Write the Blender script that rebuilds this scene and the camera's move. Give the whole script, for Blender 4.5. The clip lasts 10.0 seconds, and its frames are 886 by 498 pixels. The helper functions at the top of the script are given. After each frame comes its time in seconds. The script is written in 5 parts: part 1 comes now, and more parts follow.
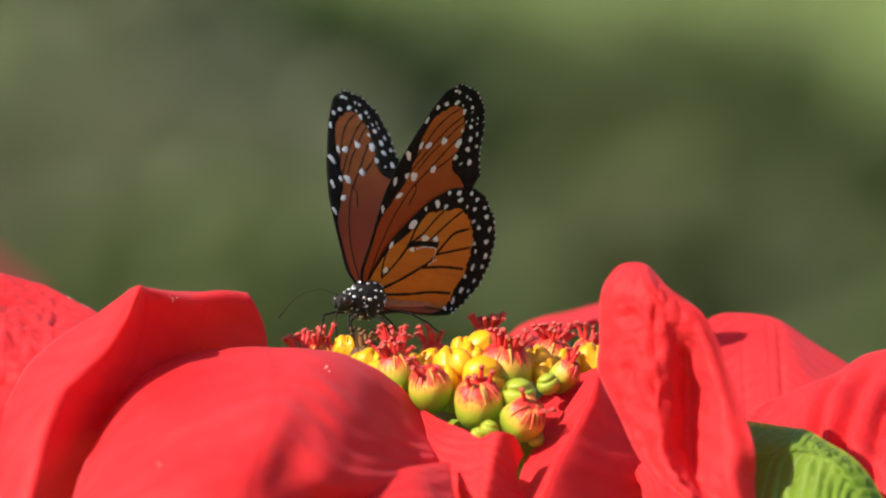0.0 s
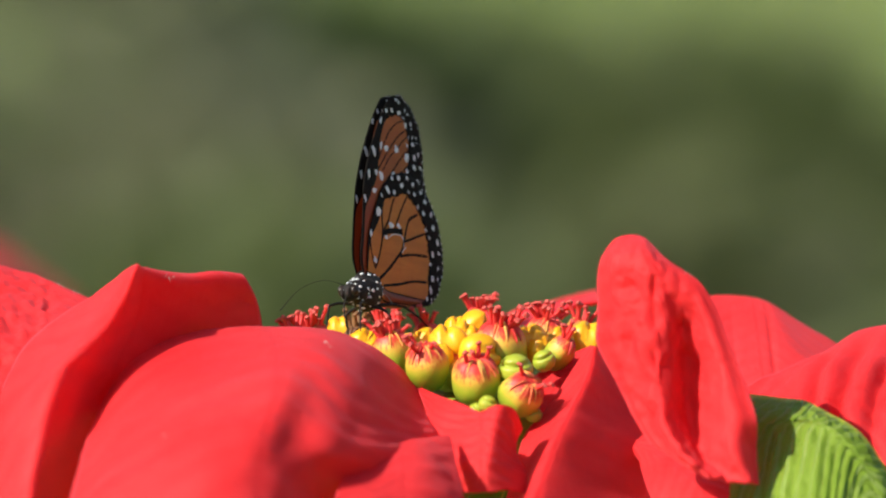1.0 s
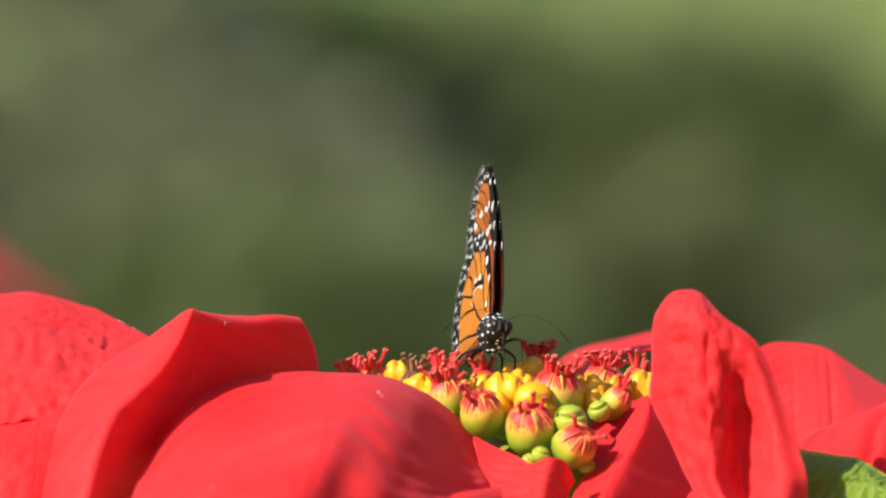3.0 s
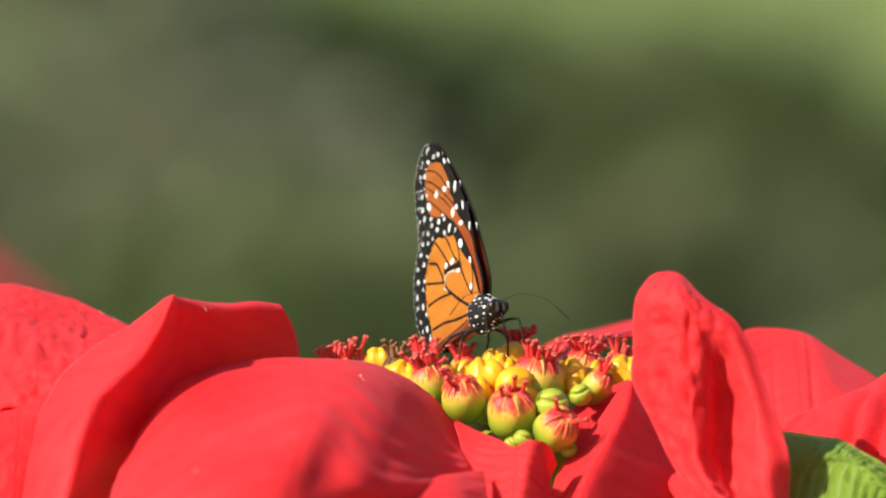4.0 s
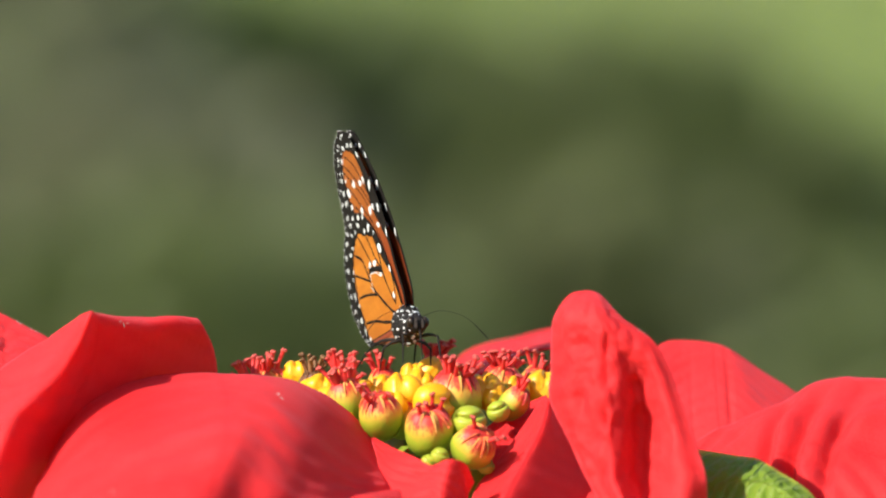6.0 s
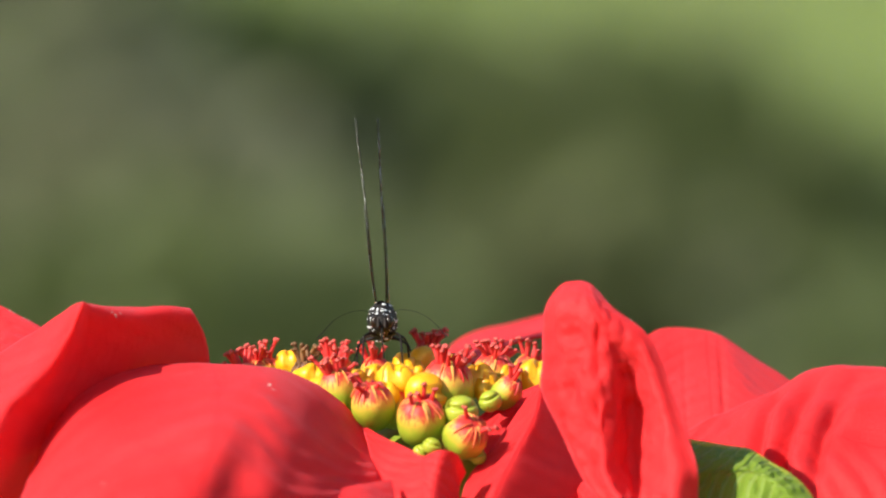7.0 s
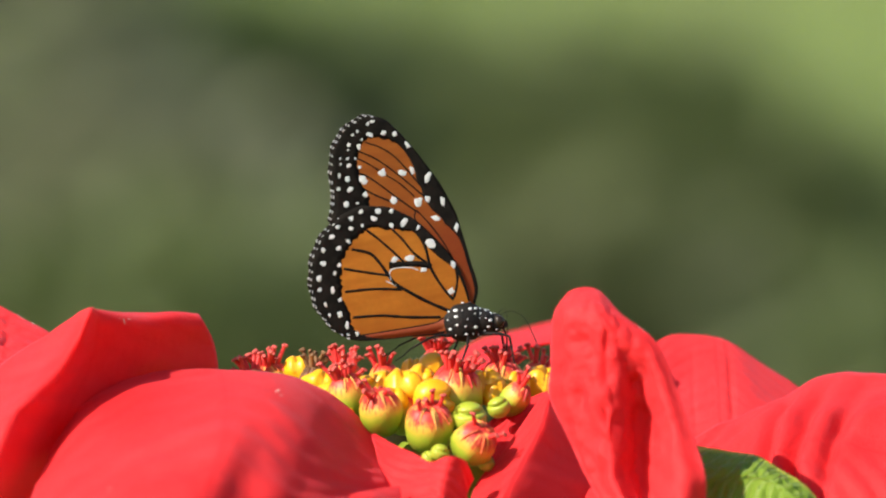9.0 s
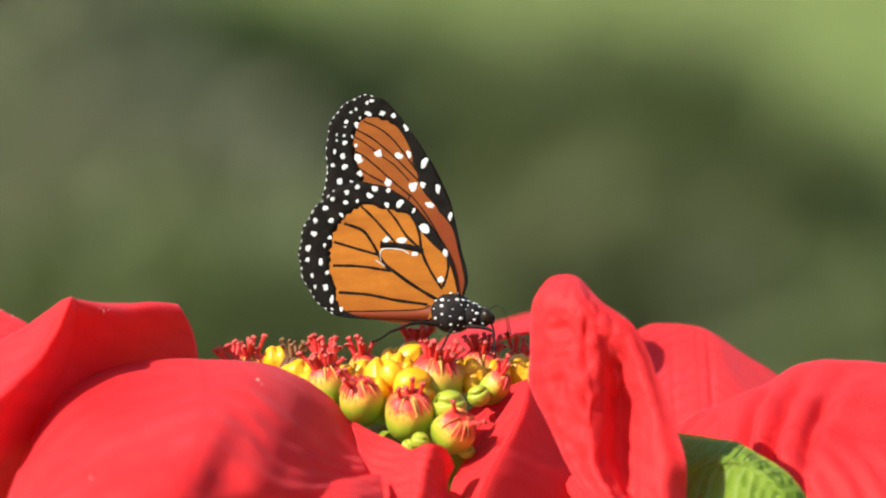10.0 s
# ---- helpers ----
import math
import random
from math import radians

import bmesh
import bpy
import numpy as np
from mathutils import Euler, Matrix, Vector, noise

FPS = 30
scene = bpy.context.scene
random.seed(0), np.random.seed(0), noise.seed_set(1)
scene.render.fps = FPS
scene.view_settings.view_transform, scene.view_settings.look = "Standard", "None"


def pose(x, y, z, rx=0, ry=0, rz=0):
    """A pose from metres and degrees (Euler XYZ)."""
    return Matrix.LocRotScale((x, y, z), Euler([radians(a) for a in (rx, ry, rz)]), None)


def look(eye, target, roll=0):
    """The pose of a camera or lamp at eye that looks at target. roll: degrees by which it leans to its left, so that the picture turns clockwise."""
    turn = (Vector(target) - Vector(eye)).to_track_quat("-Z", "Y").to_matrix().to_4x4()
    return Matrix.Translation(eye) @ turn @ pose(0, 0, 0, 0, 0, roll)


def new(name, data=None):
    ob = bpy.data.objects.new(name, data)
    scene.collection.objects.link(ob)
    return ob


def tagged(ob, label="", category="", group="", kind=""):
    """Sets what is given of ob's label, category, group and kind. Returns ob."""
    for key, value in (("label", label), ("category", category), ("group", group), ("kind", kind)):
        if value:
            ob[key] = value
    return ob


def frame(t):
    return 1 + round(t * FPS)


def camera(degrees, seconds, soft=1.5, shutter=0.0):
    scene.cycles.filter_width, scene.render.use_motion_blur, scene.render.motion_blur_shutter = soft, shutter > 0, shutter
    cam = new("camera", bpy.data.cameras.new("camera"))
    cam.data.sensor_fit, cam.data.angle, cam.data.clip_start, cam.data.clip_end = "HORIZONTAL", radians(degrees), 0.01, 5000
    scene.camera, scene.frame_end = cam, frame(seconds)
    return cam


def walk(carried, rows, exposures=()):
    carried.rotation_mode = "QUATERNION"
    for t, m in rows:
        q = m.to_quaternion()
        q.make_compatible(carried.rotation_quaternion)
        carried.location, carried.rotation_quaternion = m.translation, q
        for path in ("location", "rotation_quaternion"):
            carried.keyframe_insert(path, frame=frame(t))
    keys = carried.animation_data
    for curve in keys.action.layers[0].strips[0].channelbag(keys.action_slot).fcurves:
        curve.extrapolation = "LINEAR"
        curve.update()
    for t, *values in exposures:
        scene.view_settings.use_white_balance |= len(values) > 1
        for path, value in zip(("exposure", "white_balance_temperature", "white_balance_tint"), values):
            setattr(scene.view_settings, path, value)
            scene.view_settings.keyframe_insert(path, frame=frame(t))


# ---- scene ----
# the flower head's own frame: x across, y away, z up, in millimetres
cam = camera(4.49, 10.0, soft=2.1)
cam.data.dof.use_dof = True
cam.data.dof.focus_distance = 2.015
cam.data.dof.aperture_fstop = 14.0
EYE = (-0.0134, -1.99782, 1.43908)
# a tripod pan: where the lens points, time by time
AIM = [
    (0.0, -0.00589, 0.00207, 1.15483),
    (0.5, -0.01094, 0.00225, 1.15601),
    (1.0, -0.01125, 0.00229, 1.15631),
    (1.5, -0.01125, 0.00233, 1.15661),
    (2.0, -0.01094, 0.00232, 1.15651),
    (2.2, -0.01074, 0.00233, 1.15661),
    (3.3, -0.00983, 0.00234, 1.15672),
    (3.5, -0.00963, 0.00234, 1.15672),
    (4.0, -0.00923, 0.00236, 1.15682),
    (4.5, -0.00509, 0.00237, 1.15703),
    (5.0, 0.00309, 0.00234, 1.15716),
    (5.5, 0.00511, 0.00234, 1.15727),
    (6.0, 0.00562, 0.00235, 1.15737),
    (7.5, 0.00582, 0.00235, 1.15737),
    (8.0, 0.00612, 0.00234, 1.15737),
    (8.5, 0.00643, 0.00234, 1.15737),
    (9.0, 0.00663, 0.00235, 1.15747),
    (9.5, 0.00683, 0.00235, 1.15748),
    (10.0, 0.00693, 0.00235, 1.15748),
]
walk(cam, [(t, look(EYE, (x, y, z), 0.22)) for t, x, y, z in AIM], exposures=[(0.0, 0.66), (4.0, 0.68), (5.5, 0.75), (10.0, 0.80)])

# ---- light ----
SUN_DIR = Vector((-0.66, -0.40, 0.64)).normalized()
world = bpy.data.worlds.new("sky")
scene.world = world
world.use_nodes = True
wn = world.node_tree.nodes
sky = wn.new("ShaderNodeTexSky")
sky.sky_type = "NISHITA"
sky.sun_disc = False
sky.sun_elevation = math.asin(SUN_DIR.z)
sky.sun_rotation = math.atan2(SUN_DIR.x, SUN_DIR.y)
wn["Background"].inputs["Strength"].default_value = 0.098
world.node_tree.links.new(sky.outputs["Color"], wn["Background"].inputs["Color"])
sun = new("sun", bpy.data.lights.new("sun", "SUN"))
sun.data.energy = 5.0
sun.data.angle = radians(0.55)
sun.data.color = (1.0, 0.93, 0.80)
sun.matrix_world = look(SUN_DIR * 20, (0, 0, 0))

# ---- materials ----


class Mat:
    """A node material under construction."""

    def __init__(self, name, rough=0.5, spec=0.5):
        self.m = bpy.data.materials.new(name)
        self.m.use_nodes = True
        self.t = self.m.node_tree
        self.b = self.t.nodes["Principled BSDF"]
        self.b.inputs["Roughness"].default_value = rough
        self.b.inputs["Specular IOR Level"].default_value = spec

    def node(self, kind, **values):
        n = self.t.nodes.new(kind)
        for k, v in values.items():
            n.inputs[k].default_value = v
        return n

    def link(self, a, b):
        self.t.links.new(a, b)

    def noise(self, scale, detail=4, rough=0.6, coords=None):
        n = self.node("ShaderNodeTexNoise", Scale=scale, Detail=detail, Roughness=rough)
        c = coords or self.node("ShaderNodeTexCoord").outputs["Object"]
        self.link(c, n.inputs["Vector"])
        return n.outputs["Fac"]

    def ramp(self, fac, stops):
        r = self.node("ShaderNodeValToRGB")
        e = r.color_ramp.elements
        while len(e) < len(stops):
            e.new(0.5)
        for s, (at, c) in zip(e, stops):
            s.position, s.color = at, (*c, 1)
        self.link(fac, r.inputs["Fac"])
        return r.outputs["Color"]

    def mix(self, fac, a, b, how="MIX"):
        n = self.t.nodes.new("ShaderNodeMix")
        n.data_type, n.blend_type = "RGBA", how
        for sock, v in ((n.inputs[0], fac), (n.inputs[6], a), (n.inputs[7], b)):
            if hasattr(v, "is_linked"):
                self.link(v, sock)
            elif isinstance(v, (int, float)):
                sock.default_value = v
            else:
                sock.default_value = (*v, 1)
        return n.outputs[2]

    def bump(self, height, dist, strength=1.0):
        n = self.node("ShaderNodeBump", Distance=dist, Strength=strength)
        self.link(height, n.inputs["Height"])
        self.link(n.outputs["Normal"], self.b.inputs["Normal"])
        return n.outputs["Normal"]

    def colour(self, c):
        if hasattr(c, "is_linked"):
            self.link(c, self.b.inputs["Base Color"])
        else:
            self.b.inputs["Base Color"].default_value = (*c, 1)

    def translucent(self, colour, amount, normal=None):
        tr = self.node("ShaderNodeBsdfTranslucent")
        if hasattr(colour, "is_linked"):
            self.link(colour, tr.inputs["Color"])
        else:
            tr.inputs["Color"].default_value = (*colour, 1)
        if normal:
            self.link(normal, tr.inputs["Normal"])
        mx = self.node("ShaderNodeMixShader", Fac=amount)
        self.link(self.b.outputs["BSDF"], mx.inputs[1])
        self.link(tr.outputs["BSDF"], mx.inputs[2])
        self.link(mx.outputs["Shader"], self.t.nodes["Material Output"].inputs["Surface"])


def leaf_material(name, dark, light, glow, amount, vein, vein_amount, rough, crinkle, sheen=0.0, vein_width=0.16, relief_amount=0.35, vein_count=9.0, margin=(0.9, 0.2, 0.2), margin_at=0.488):
    """A leaf blade; uv.x runs across (midrib at 0.5), uv.y from stalk to tip."""
    k = Mat(name, rough, 0.16)
    uv = k.node("ShaderNodeUVMap").outputs["UV"]
    sep = k.node("ShaderNodeSeparateXYZ")
    k.link(uv, sep.inputs[0])

    def op(kind, a, b=0.0):
        n = k.t.nodes.new("ShaderNodeMath")
        n.operation = kind
        for sock, v in zip(n.inputs, (a, b)):
            if hasattr(v, "is_linked"):
                k.link(v, sock)
            else:
                sock.default_value = v
        return n.outputs[0]

    across = op("ABSOLUTE", op("SUBTRACT", sep.outputs["X"], 0.5))
    wob = k.noise(60.0, 3)
    path = op("ADD", op("SUBTRACT", sep.outputs["Y"], op("MULTIPLY", across, 0.55)), op("MULTIPLY", wob, 0.05))
    saw = op("ABSOLUTE", op("SUBTRACT", op("FRACT", op("MULTIPLY", path, vein_count)), 0.5))
    line = k.ramp(saw, [(0.0, (0.7, 0.7, 0.7)), (vein_width, (0, 0, 0))])
    rib = k.ramp(across, [(0.0, (1, 1, 1)), (0.02, (0, 0, 0))])
    veins = op("MAXIMUM", line, rib)
    patch = k.noise(35.0, 5)
    fine = k.noise(700.0, 6, 0.7)
    base = k.ramp(patch, [(0.3, dark), (0.7, light)])
    base = k.mix(op("MULTIPLY", veins, vein_amount), base, vein)
    base = k.mix(k.ramp(fine, [(0.4, (0.3, 0.3, 0.3)), (0.62, (0, 0, 0))]), base, dark)
    base = k.mix(k.ramp(op("ADD", across, op("MULTIPLY", fine, 0.01)), [(margin_at, (0, 0, 0)), (margin_at + 0.015, (0.8, 0.8, 0.8))]), base, margin)
    k.colour(base)
    k.b.inputs["Sheen Weight"].default_value = sheen
    k.b.inputs["Sheen Roughness"].default_value = 0.4
    k.b.inputs["Sheen Tint"].default_value = (1.0, 0.45, 0.6, 1)
    relief = op("ADD", op("MULTIPLY", veins, -relief_amount), op("ADD", op("MULTIPLY", patch, 1.6), op("MULTIPLY", fine, 0.6)))
    nrm = k.bump(relief, crinkle, 0.7)
    k.translucent(glow, amount, nrm)
    return k.m


BRACT = leaf_material("bract_red", (0.76, 0.030, 0.034), (0.92, 0.070, 0.080), (0.95, 0.010, 0.006), 0.46, (0.60, 0.010, 0.018), 0.30, 0.55, 0.0006, 0.15, 0.34, 0.25, 9.0, (0.88, 0.10, 0.13))
LEAF = leaf_material("leaf_green", (0.16, 0.25, 0.020), (0.29, 0.41, 0.055), (0.32, 0.54, 0.04), 0.38, (0.50, 0.60, 0.26), 0.65, 0.42, 0.0012, 0.0, 0.15, 0.7, 15.0, (0.60, 0.55, 0.06), 0.47)


def plain(name, a, b, scale, rough=0.5, bump=0.0, spec=0.4, glow=None, amount=0.0):
    k = Mat(name, rough, spec)
    n = k.noise(scale, 5)
    c = k.ramp(n, [(0.32, a), (0.68, b)])
    k.colour(c)
    nrm = k.bump(k.noise(scale * 4, 4), bump) if bump else None
    if amount:
        k.translucent(glow, amount, nrm)
    return k.m


def involucre_material(name, foot, waist, mouth, streak):
    """Green cup that turns yellow and then red-streaked towards its mouth (generated z)."""
    k = Mat(name, 0.5, 0.4)
    co = k.node("ShaderNodeTexCoord")
    sep = k.node("ShaderNodeSeparateXYZ")
    k.link(co.outputs["Generated"], sep.inputs[0])
    n = k.noise(300.0, 4)
    add = k.t.nodes.new("ShaderNodeMath")
    add.operation = "MULTIPLY_ADD"
    k.link(n, add.inputs[0])
    add.inputs[1].default_value = 0.22
    k.link(sep.outputs["Z"], add.inputs[2])
    body = k.ramp(add.outputs[0], [(0.2, foot), (0.62, waist), (0.86, mouth), (1.05, streak)])
    wave = k.node("ShaderNodeTexNoise", Scale=14.0, Detail=2.0)
    mp = k.node("ShaderNodeMapping")
    mp.inputs["Scale"].default_value = (1, 1, 0.12)
    k.link(co.outputs["Generated"], mp.inputs["Vector"])
    k.link(mp.outputs["Vector"], wave.inputs["Vector"])
    lines = k.ramp(wave.outputs["Fac"], [(0.50, (0, 0, 0)), (0.58, (1, 1, 1))])
    hi = k.ramp(sep.outputs["Z"], [(0.62, (0, 0, 0)), (0.82, (1, 1, 1))])
    k.colour(k.mix(k.mix(1.0, lines, hi, "MULTIPLY"), body, streak))
    k.bump(n, 0.0003, 0.6)
    k.translucent(waist, 0.12)
    return k.m


CUP = involucre_material("involucre", (0.115, 0.185, 0.012), (0.32, 0.38, 0.024), (0.78, 0.42, 0.06), (0.66, 0.04, 0.03))
CUP_BROWN = involucre_material("involucre_withered", (0.20, 0.16, 0.05), (0.30, 0.20, 0.07), (0.25, 0.12, 0.05), (0.12, 0.05, 0.03))
GLAND = plain("gland_yellow", (0.84, 0.36, 0.004), (0.92, 0.50, 0.010), 200, 0.42, 0.0001, 0.6, (0.9, 0.55, 0.01), 0.15)
BUD = plain("bud_green", (0.28, 0.36, 0.02), (0.44, 0.48, 0.05), 120, 0.4, 0.0002, 0.5, (0.5, 0.6, 0.05), 0.15)
STAMEN = plain("stamen_red", (0.62, 0.018, 0.022), (0.82, 0.085, 0.075), 500, 0.5, 0.0001, 0.4, (0.95, 0.10, 0.05), 0.35)
ANTHER = plain("anther_dark", (0.40, 0.03, 0.03), (0.66, 0.13, 0.10), 900, 0.7, 0.0001)
STAMEN_BROWN = plain("stamen_withered", (0.10, 0.045, 0.02), (0.30, 0.15, 0.06), 500, 0.7, 0.0001)
STEM = plain("stem_green", (0.14, 0.20, 0.01), (0.24, 0.30, 0.03), 90, 0.5, 0.0003, 0.4)
CHITIN = plain("chitin_black", (0.006, 0.005, 0.005), (0.018, 0.014, 0.012), 700, 0.6, 0.0002, 0.2)
WHITE = plain("scale_white", (0.52, 0.55, 0.56), (0.70, 0.72, 0.72), 900, 0.6, 0.00005, 0.3)
SPECK = plain("speck_pale", (0.5, 0.30, 0.26), (0.75, 0.6, 0.55), 900, 0.7, 0.0001)
BORDER = plain("wing_black", (0.005, 0.0045, 0.004), (0.015, 0.012, 0.010), 500, 0.85, 0.00006, 0.08)


def wing_material(name, a, b, base, glow, amount, reach):
    """Scaled wing skin: a darker red-brown root (base) that fades outwards over `reach` metres of height."""
    k = Mat(name, 0.55, 0.25)
    broad = k.noise(110.0, 4)
    fine = k.noise(1500.0, 3)
    long = k.node("ShaderNodeMapping")
    long.inputs["Scale"].default_value = (0.16, 1, 1)
    long.inputs["Rotation"].default_value = (0, 0.25, 0)
    k.link(k.node("ShaderNodeTexCoord").outputs["Object"], long.inputs["Vector"])
    streak = k.noise(520.0, 3, 0.55, long.outputs["Vector"])
    c = k.ramp(k.mix(0.6, broad, streak), [(0.34, a), (0.64, b)])
    sep = k.node("ShaderNodeSeparateXYZ")
    k.link(k.node("ShaderNodeTexCoord").outputs["Object"], sep.inputs[0])
    add = k.t.nodes.new("ShaderNodeMath")
    add.operation = "MULTIPLY_ADD"
    k.link(broad, add.inputs[0])
    add.inputs[1].default_value = 0.006
    k.link(sep.outputs["Z"], add.inputs[2])
    c = k.mix(k.ramp(add.outputs[0], [(reach * 0.75, (1, 1, 1)), (reach * 1.25, (0, 0, 0))]), c, base)
    c = k.mix(k.ramp(fine, [(0.42, (0.25, 0.25, 0.25)), (0.6, (0, 0, 0))]), c, a)
    k.colour(c)
    nrm = k.bump(fine, 0.00005, 0.5)
    k.translucent(glow, amount, nrm)
    return k.m


FORE = wing_material("forewing_orange", (0.30, 0.080, 0.014), (0.44, 0.135, 0.022), (0.26, 0.046, 0.012), (0.40, 0.10, 0.012), 0.3, 0.020)
HIND = wing_material("hindwing_orange", (0.42, 0.135, 0.014), (0.66, 0.245, 0.028), (0.42, 0.13, 0.016), (0.55, 0.160, 0.012), 0.3, 0.002)
FOLD = wing_material("hind_fold", (0.14, 0.030, 0.008), (0.24, 0.060, 0.012), (0.22, 0.04, 0.012), (0.3, 0.06, 0.01), 0.2, 0.002)

# ---- builders ----
MM = 0.001
HEAD = Matrix.Translation((0, 0, 1.15)) @ Matrix.Rotation(-math.atan2(0.28, 2.0), 4, "X")


def part(name, bm, material, parent, label="", smooth=True):
    me = bpy.data.meshes.new(name)
    bm.to_mesh(me)
    bm.free()
    for m in material if isinstance(material, (list, tuple)) else [material]:
        me.materials.append(m)
    if smooth:
        me.shade_smooth()
    ob = new(name, me)
    ob.parent = parent
    return tagged(ob, label) if label else ob


def spline(points, n):
    """n + 1 places along a smooth curve through the points (Catmull-Rom)."""
    p = [Vector(q) for q in points]
    p = [2 * p[0] - p[1], *p, 2 * p[-1] - p[-2]]
    out = []
    for i in range(n + 1):
        s = i / n * (len(p) - 3)
        k = min(int(s), len(p) - 4)
        u = s - k
        a, b, c, d = p[k:k + 4]
        out.append(0.5 * (2 * b + (c - a) * u + (2 * a - 5 * b + 4 * c - d) * u * u + (3 * b - a - 3 * c + d) * u ** 3))
    return out


def tube(bm, points, radii, seg=7, mat=0, n=None):
    n = n or 5 * (len(points) - 1)
    line = spline(points, n)
    rings = []
    for i, c in enumerate(line):
        t = (line[min(i + 1, n)] - line[max(i - 1, 0)]).normalized()
        a = t.orthogonal().normalized()
        b = t.cross(a)
        f = i / n * (len(radii) - 1)
        k = min(int(f), len(radii) - 2)
        r = radii[k] + (radii[k + 1] - radii[k]) * (f - k)
        rings.append([bm.verts.new(c + r * (math.cos(q) * a + math.sin(q) * b)) for q in (math.tau * j / seg for j in range(seg))])
    for r0, r1 in zip(rings, rings[1:]):
        for j in range(seg):
            bm.faces.new((r0[j], r0[j - 1], r1[j - 1], r1[j])).material_index = mat
    for ring in (rings[0], rings[-1]):
        bm.faces.new(ring).material_index = mat


def ball(bm, centre, radii, turn=None, seg=14, rings=9, lump=0.0, seed=0.0, mat=0):
    m = Matrix.Translation(centre) @ (turn.to_4x4() if turn else Matrix()) @ Matrix.Diagonal((*radii, 1))
    made = bmesh.ops.create_uvsphere(bm, u_segments=seg, v_segments=rings, radius=1.0)["verts"]
    for v in made:
        if lump:
            v.co *= 1 + lump * noise.noise(v.co * 2.2 + Vector((seed, seed, 0)))
        v.co = m @ v.co
    for f in {f for v in made for f in v.link_faces}:
        f.material_index = mat


def blade(name, parent, mid, left, right, material, crease=0.0, ripple=0.0, waves=3.0, pucker=0.5, veins=0.5, thick=0.45, pleats=(), seed=0.0, label="", rows=56, cols=30):
    """A leaf or bract lofted over its midrib and its two margins (millimetres in the flower's frame)."""
    L, M, R = spline(left, rows), spline(mid, rows), spline(right, rows)
    grid = []
    for i in range(rows + 1):
        s, line = i / rows, []
        for j in range(cols + 1):
            t = 2 * j / cols - 1
            curved = M[i] + t * (R[i] - L[i]) / 2 + t * t * ((L[i] + R[i]) / 2 - M[i])
            side = R[i] if t > 0 else L[i]
            folded = M[i].lerp(side, abs(t))
            p = curved.lerp(folded, crease)
            line.append(p)
        grid.append(line)
    flat = [[p.copy() for p in line] for line in grid]
    for i in range(rows + 1):
        for j in range(cols + 1):
            a = flat[min(i + 1, rows)][j] - flat[max(i - 1, 0)][j]
            b = flat[i][min(j + 1, cols)] - flat[i][max(j - 1, 0)]
            nrm = b.cross(a)
            nrm = nrm.normalized() if nrm.length > 1e-9 else Vector((0, 0, 1))
            s, t = i / rows, 2 * j / cols - 1
            h = veins * 0.25 * math.cos(math.tau * (s - 0.28 * abs(t) + 0.04 * noise.noise(flat[i][j] * 0.05)) * 8.0) * min(1, 2.5 * (1 - abs(t))) * min(1, 4 * abs(t)) * min(1, 5 * (1 - s))
            h += pucker * 1.4 * noise.noise(flat[i][j] * 0.07 + Vector((seed, 0, seed)))
            h += pucker * 0.5 * noise.noise(flat[i][j] * 0.22 + Vector((seed, 3, seed)))
            for at, lean, wide, deep in pleats:
                h -= deep * math.exp(-((s - at + lean * t) / wide) ** 2) * min(1, 1.6 * (1 - abs(t)))
            h += ripple * abs(t) ** 3 * math.sin(s * math.tau * waves + seed + (1.3 if t > 0 else 0))
            grid[i][j] = flat[i][j] + nrm * h
    bm = bmesh.new()
    uvl = bm.loops.layers.uv.new("UVMap")
    vs = [[bm.verts.new(p * MM) for p in line] for line in grid]
    for i in range(rows):
        for j in range(cols):
            quad = (vs[i][j], vs[i][j + 1], vs[i + 1][j + 1], vs[i + 1][j])
            f = bm.faces.new(quad)
            for lp, (a, b) in zip(f.loops, ((i, j), (i, j + 1), (i + 1, j + 1), (i + 1, j))):
                lp[uvl].uv = (b / cols, a / rows)
    bmesh.ops.remove_doubles(bm, verts=bm.verts, dist=1e-6)
    bmesh.ops.recalc_face_normals(bm, faces=bm.faces)
    ob = part(name, bm, material, parent, label)
    so = ob.modifiers.new("thickness", "SOLIDIFY")
    so.thickness, so.offset = thick * MM, 0.0
    return ob

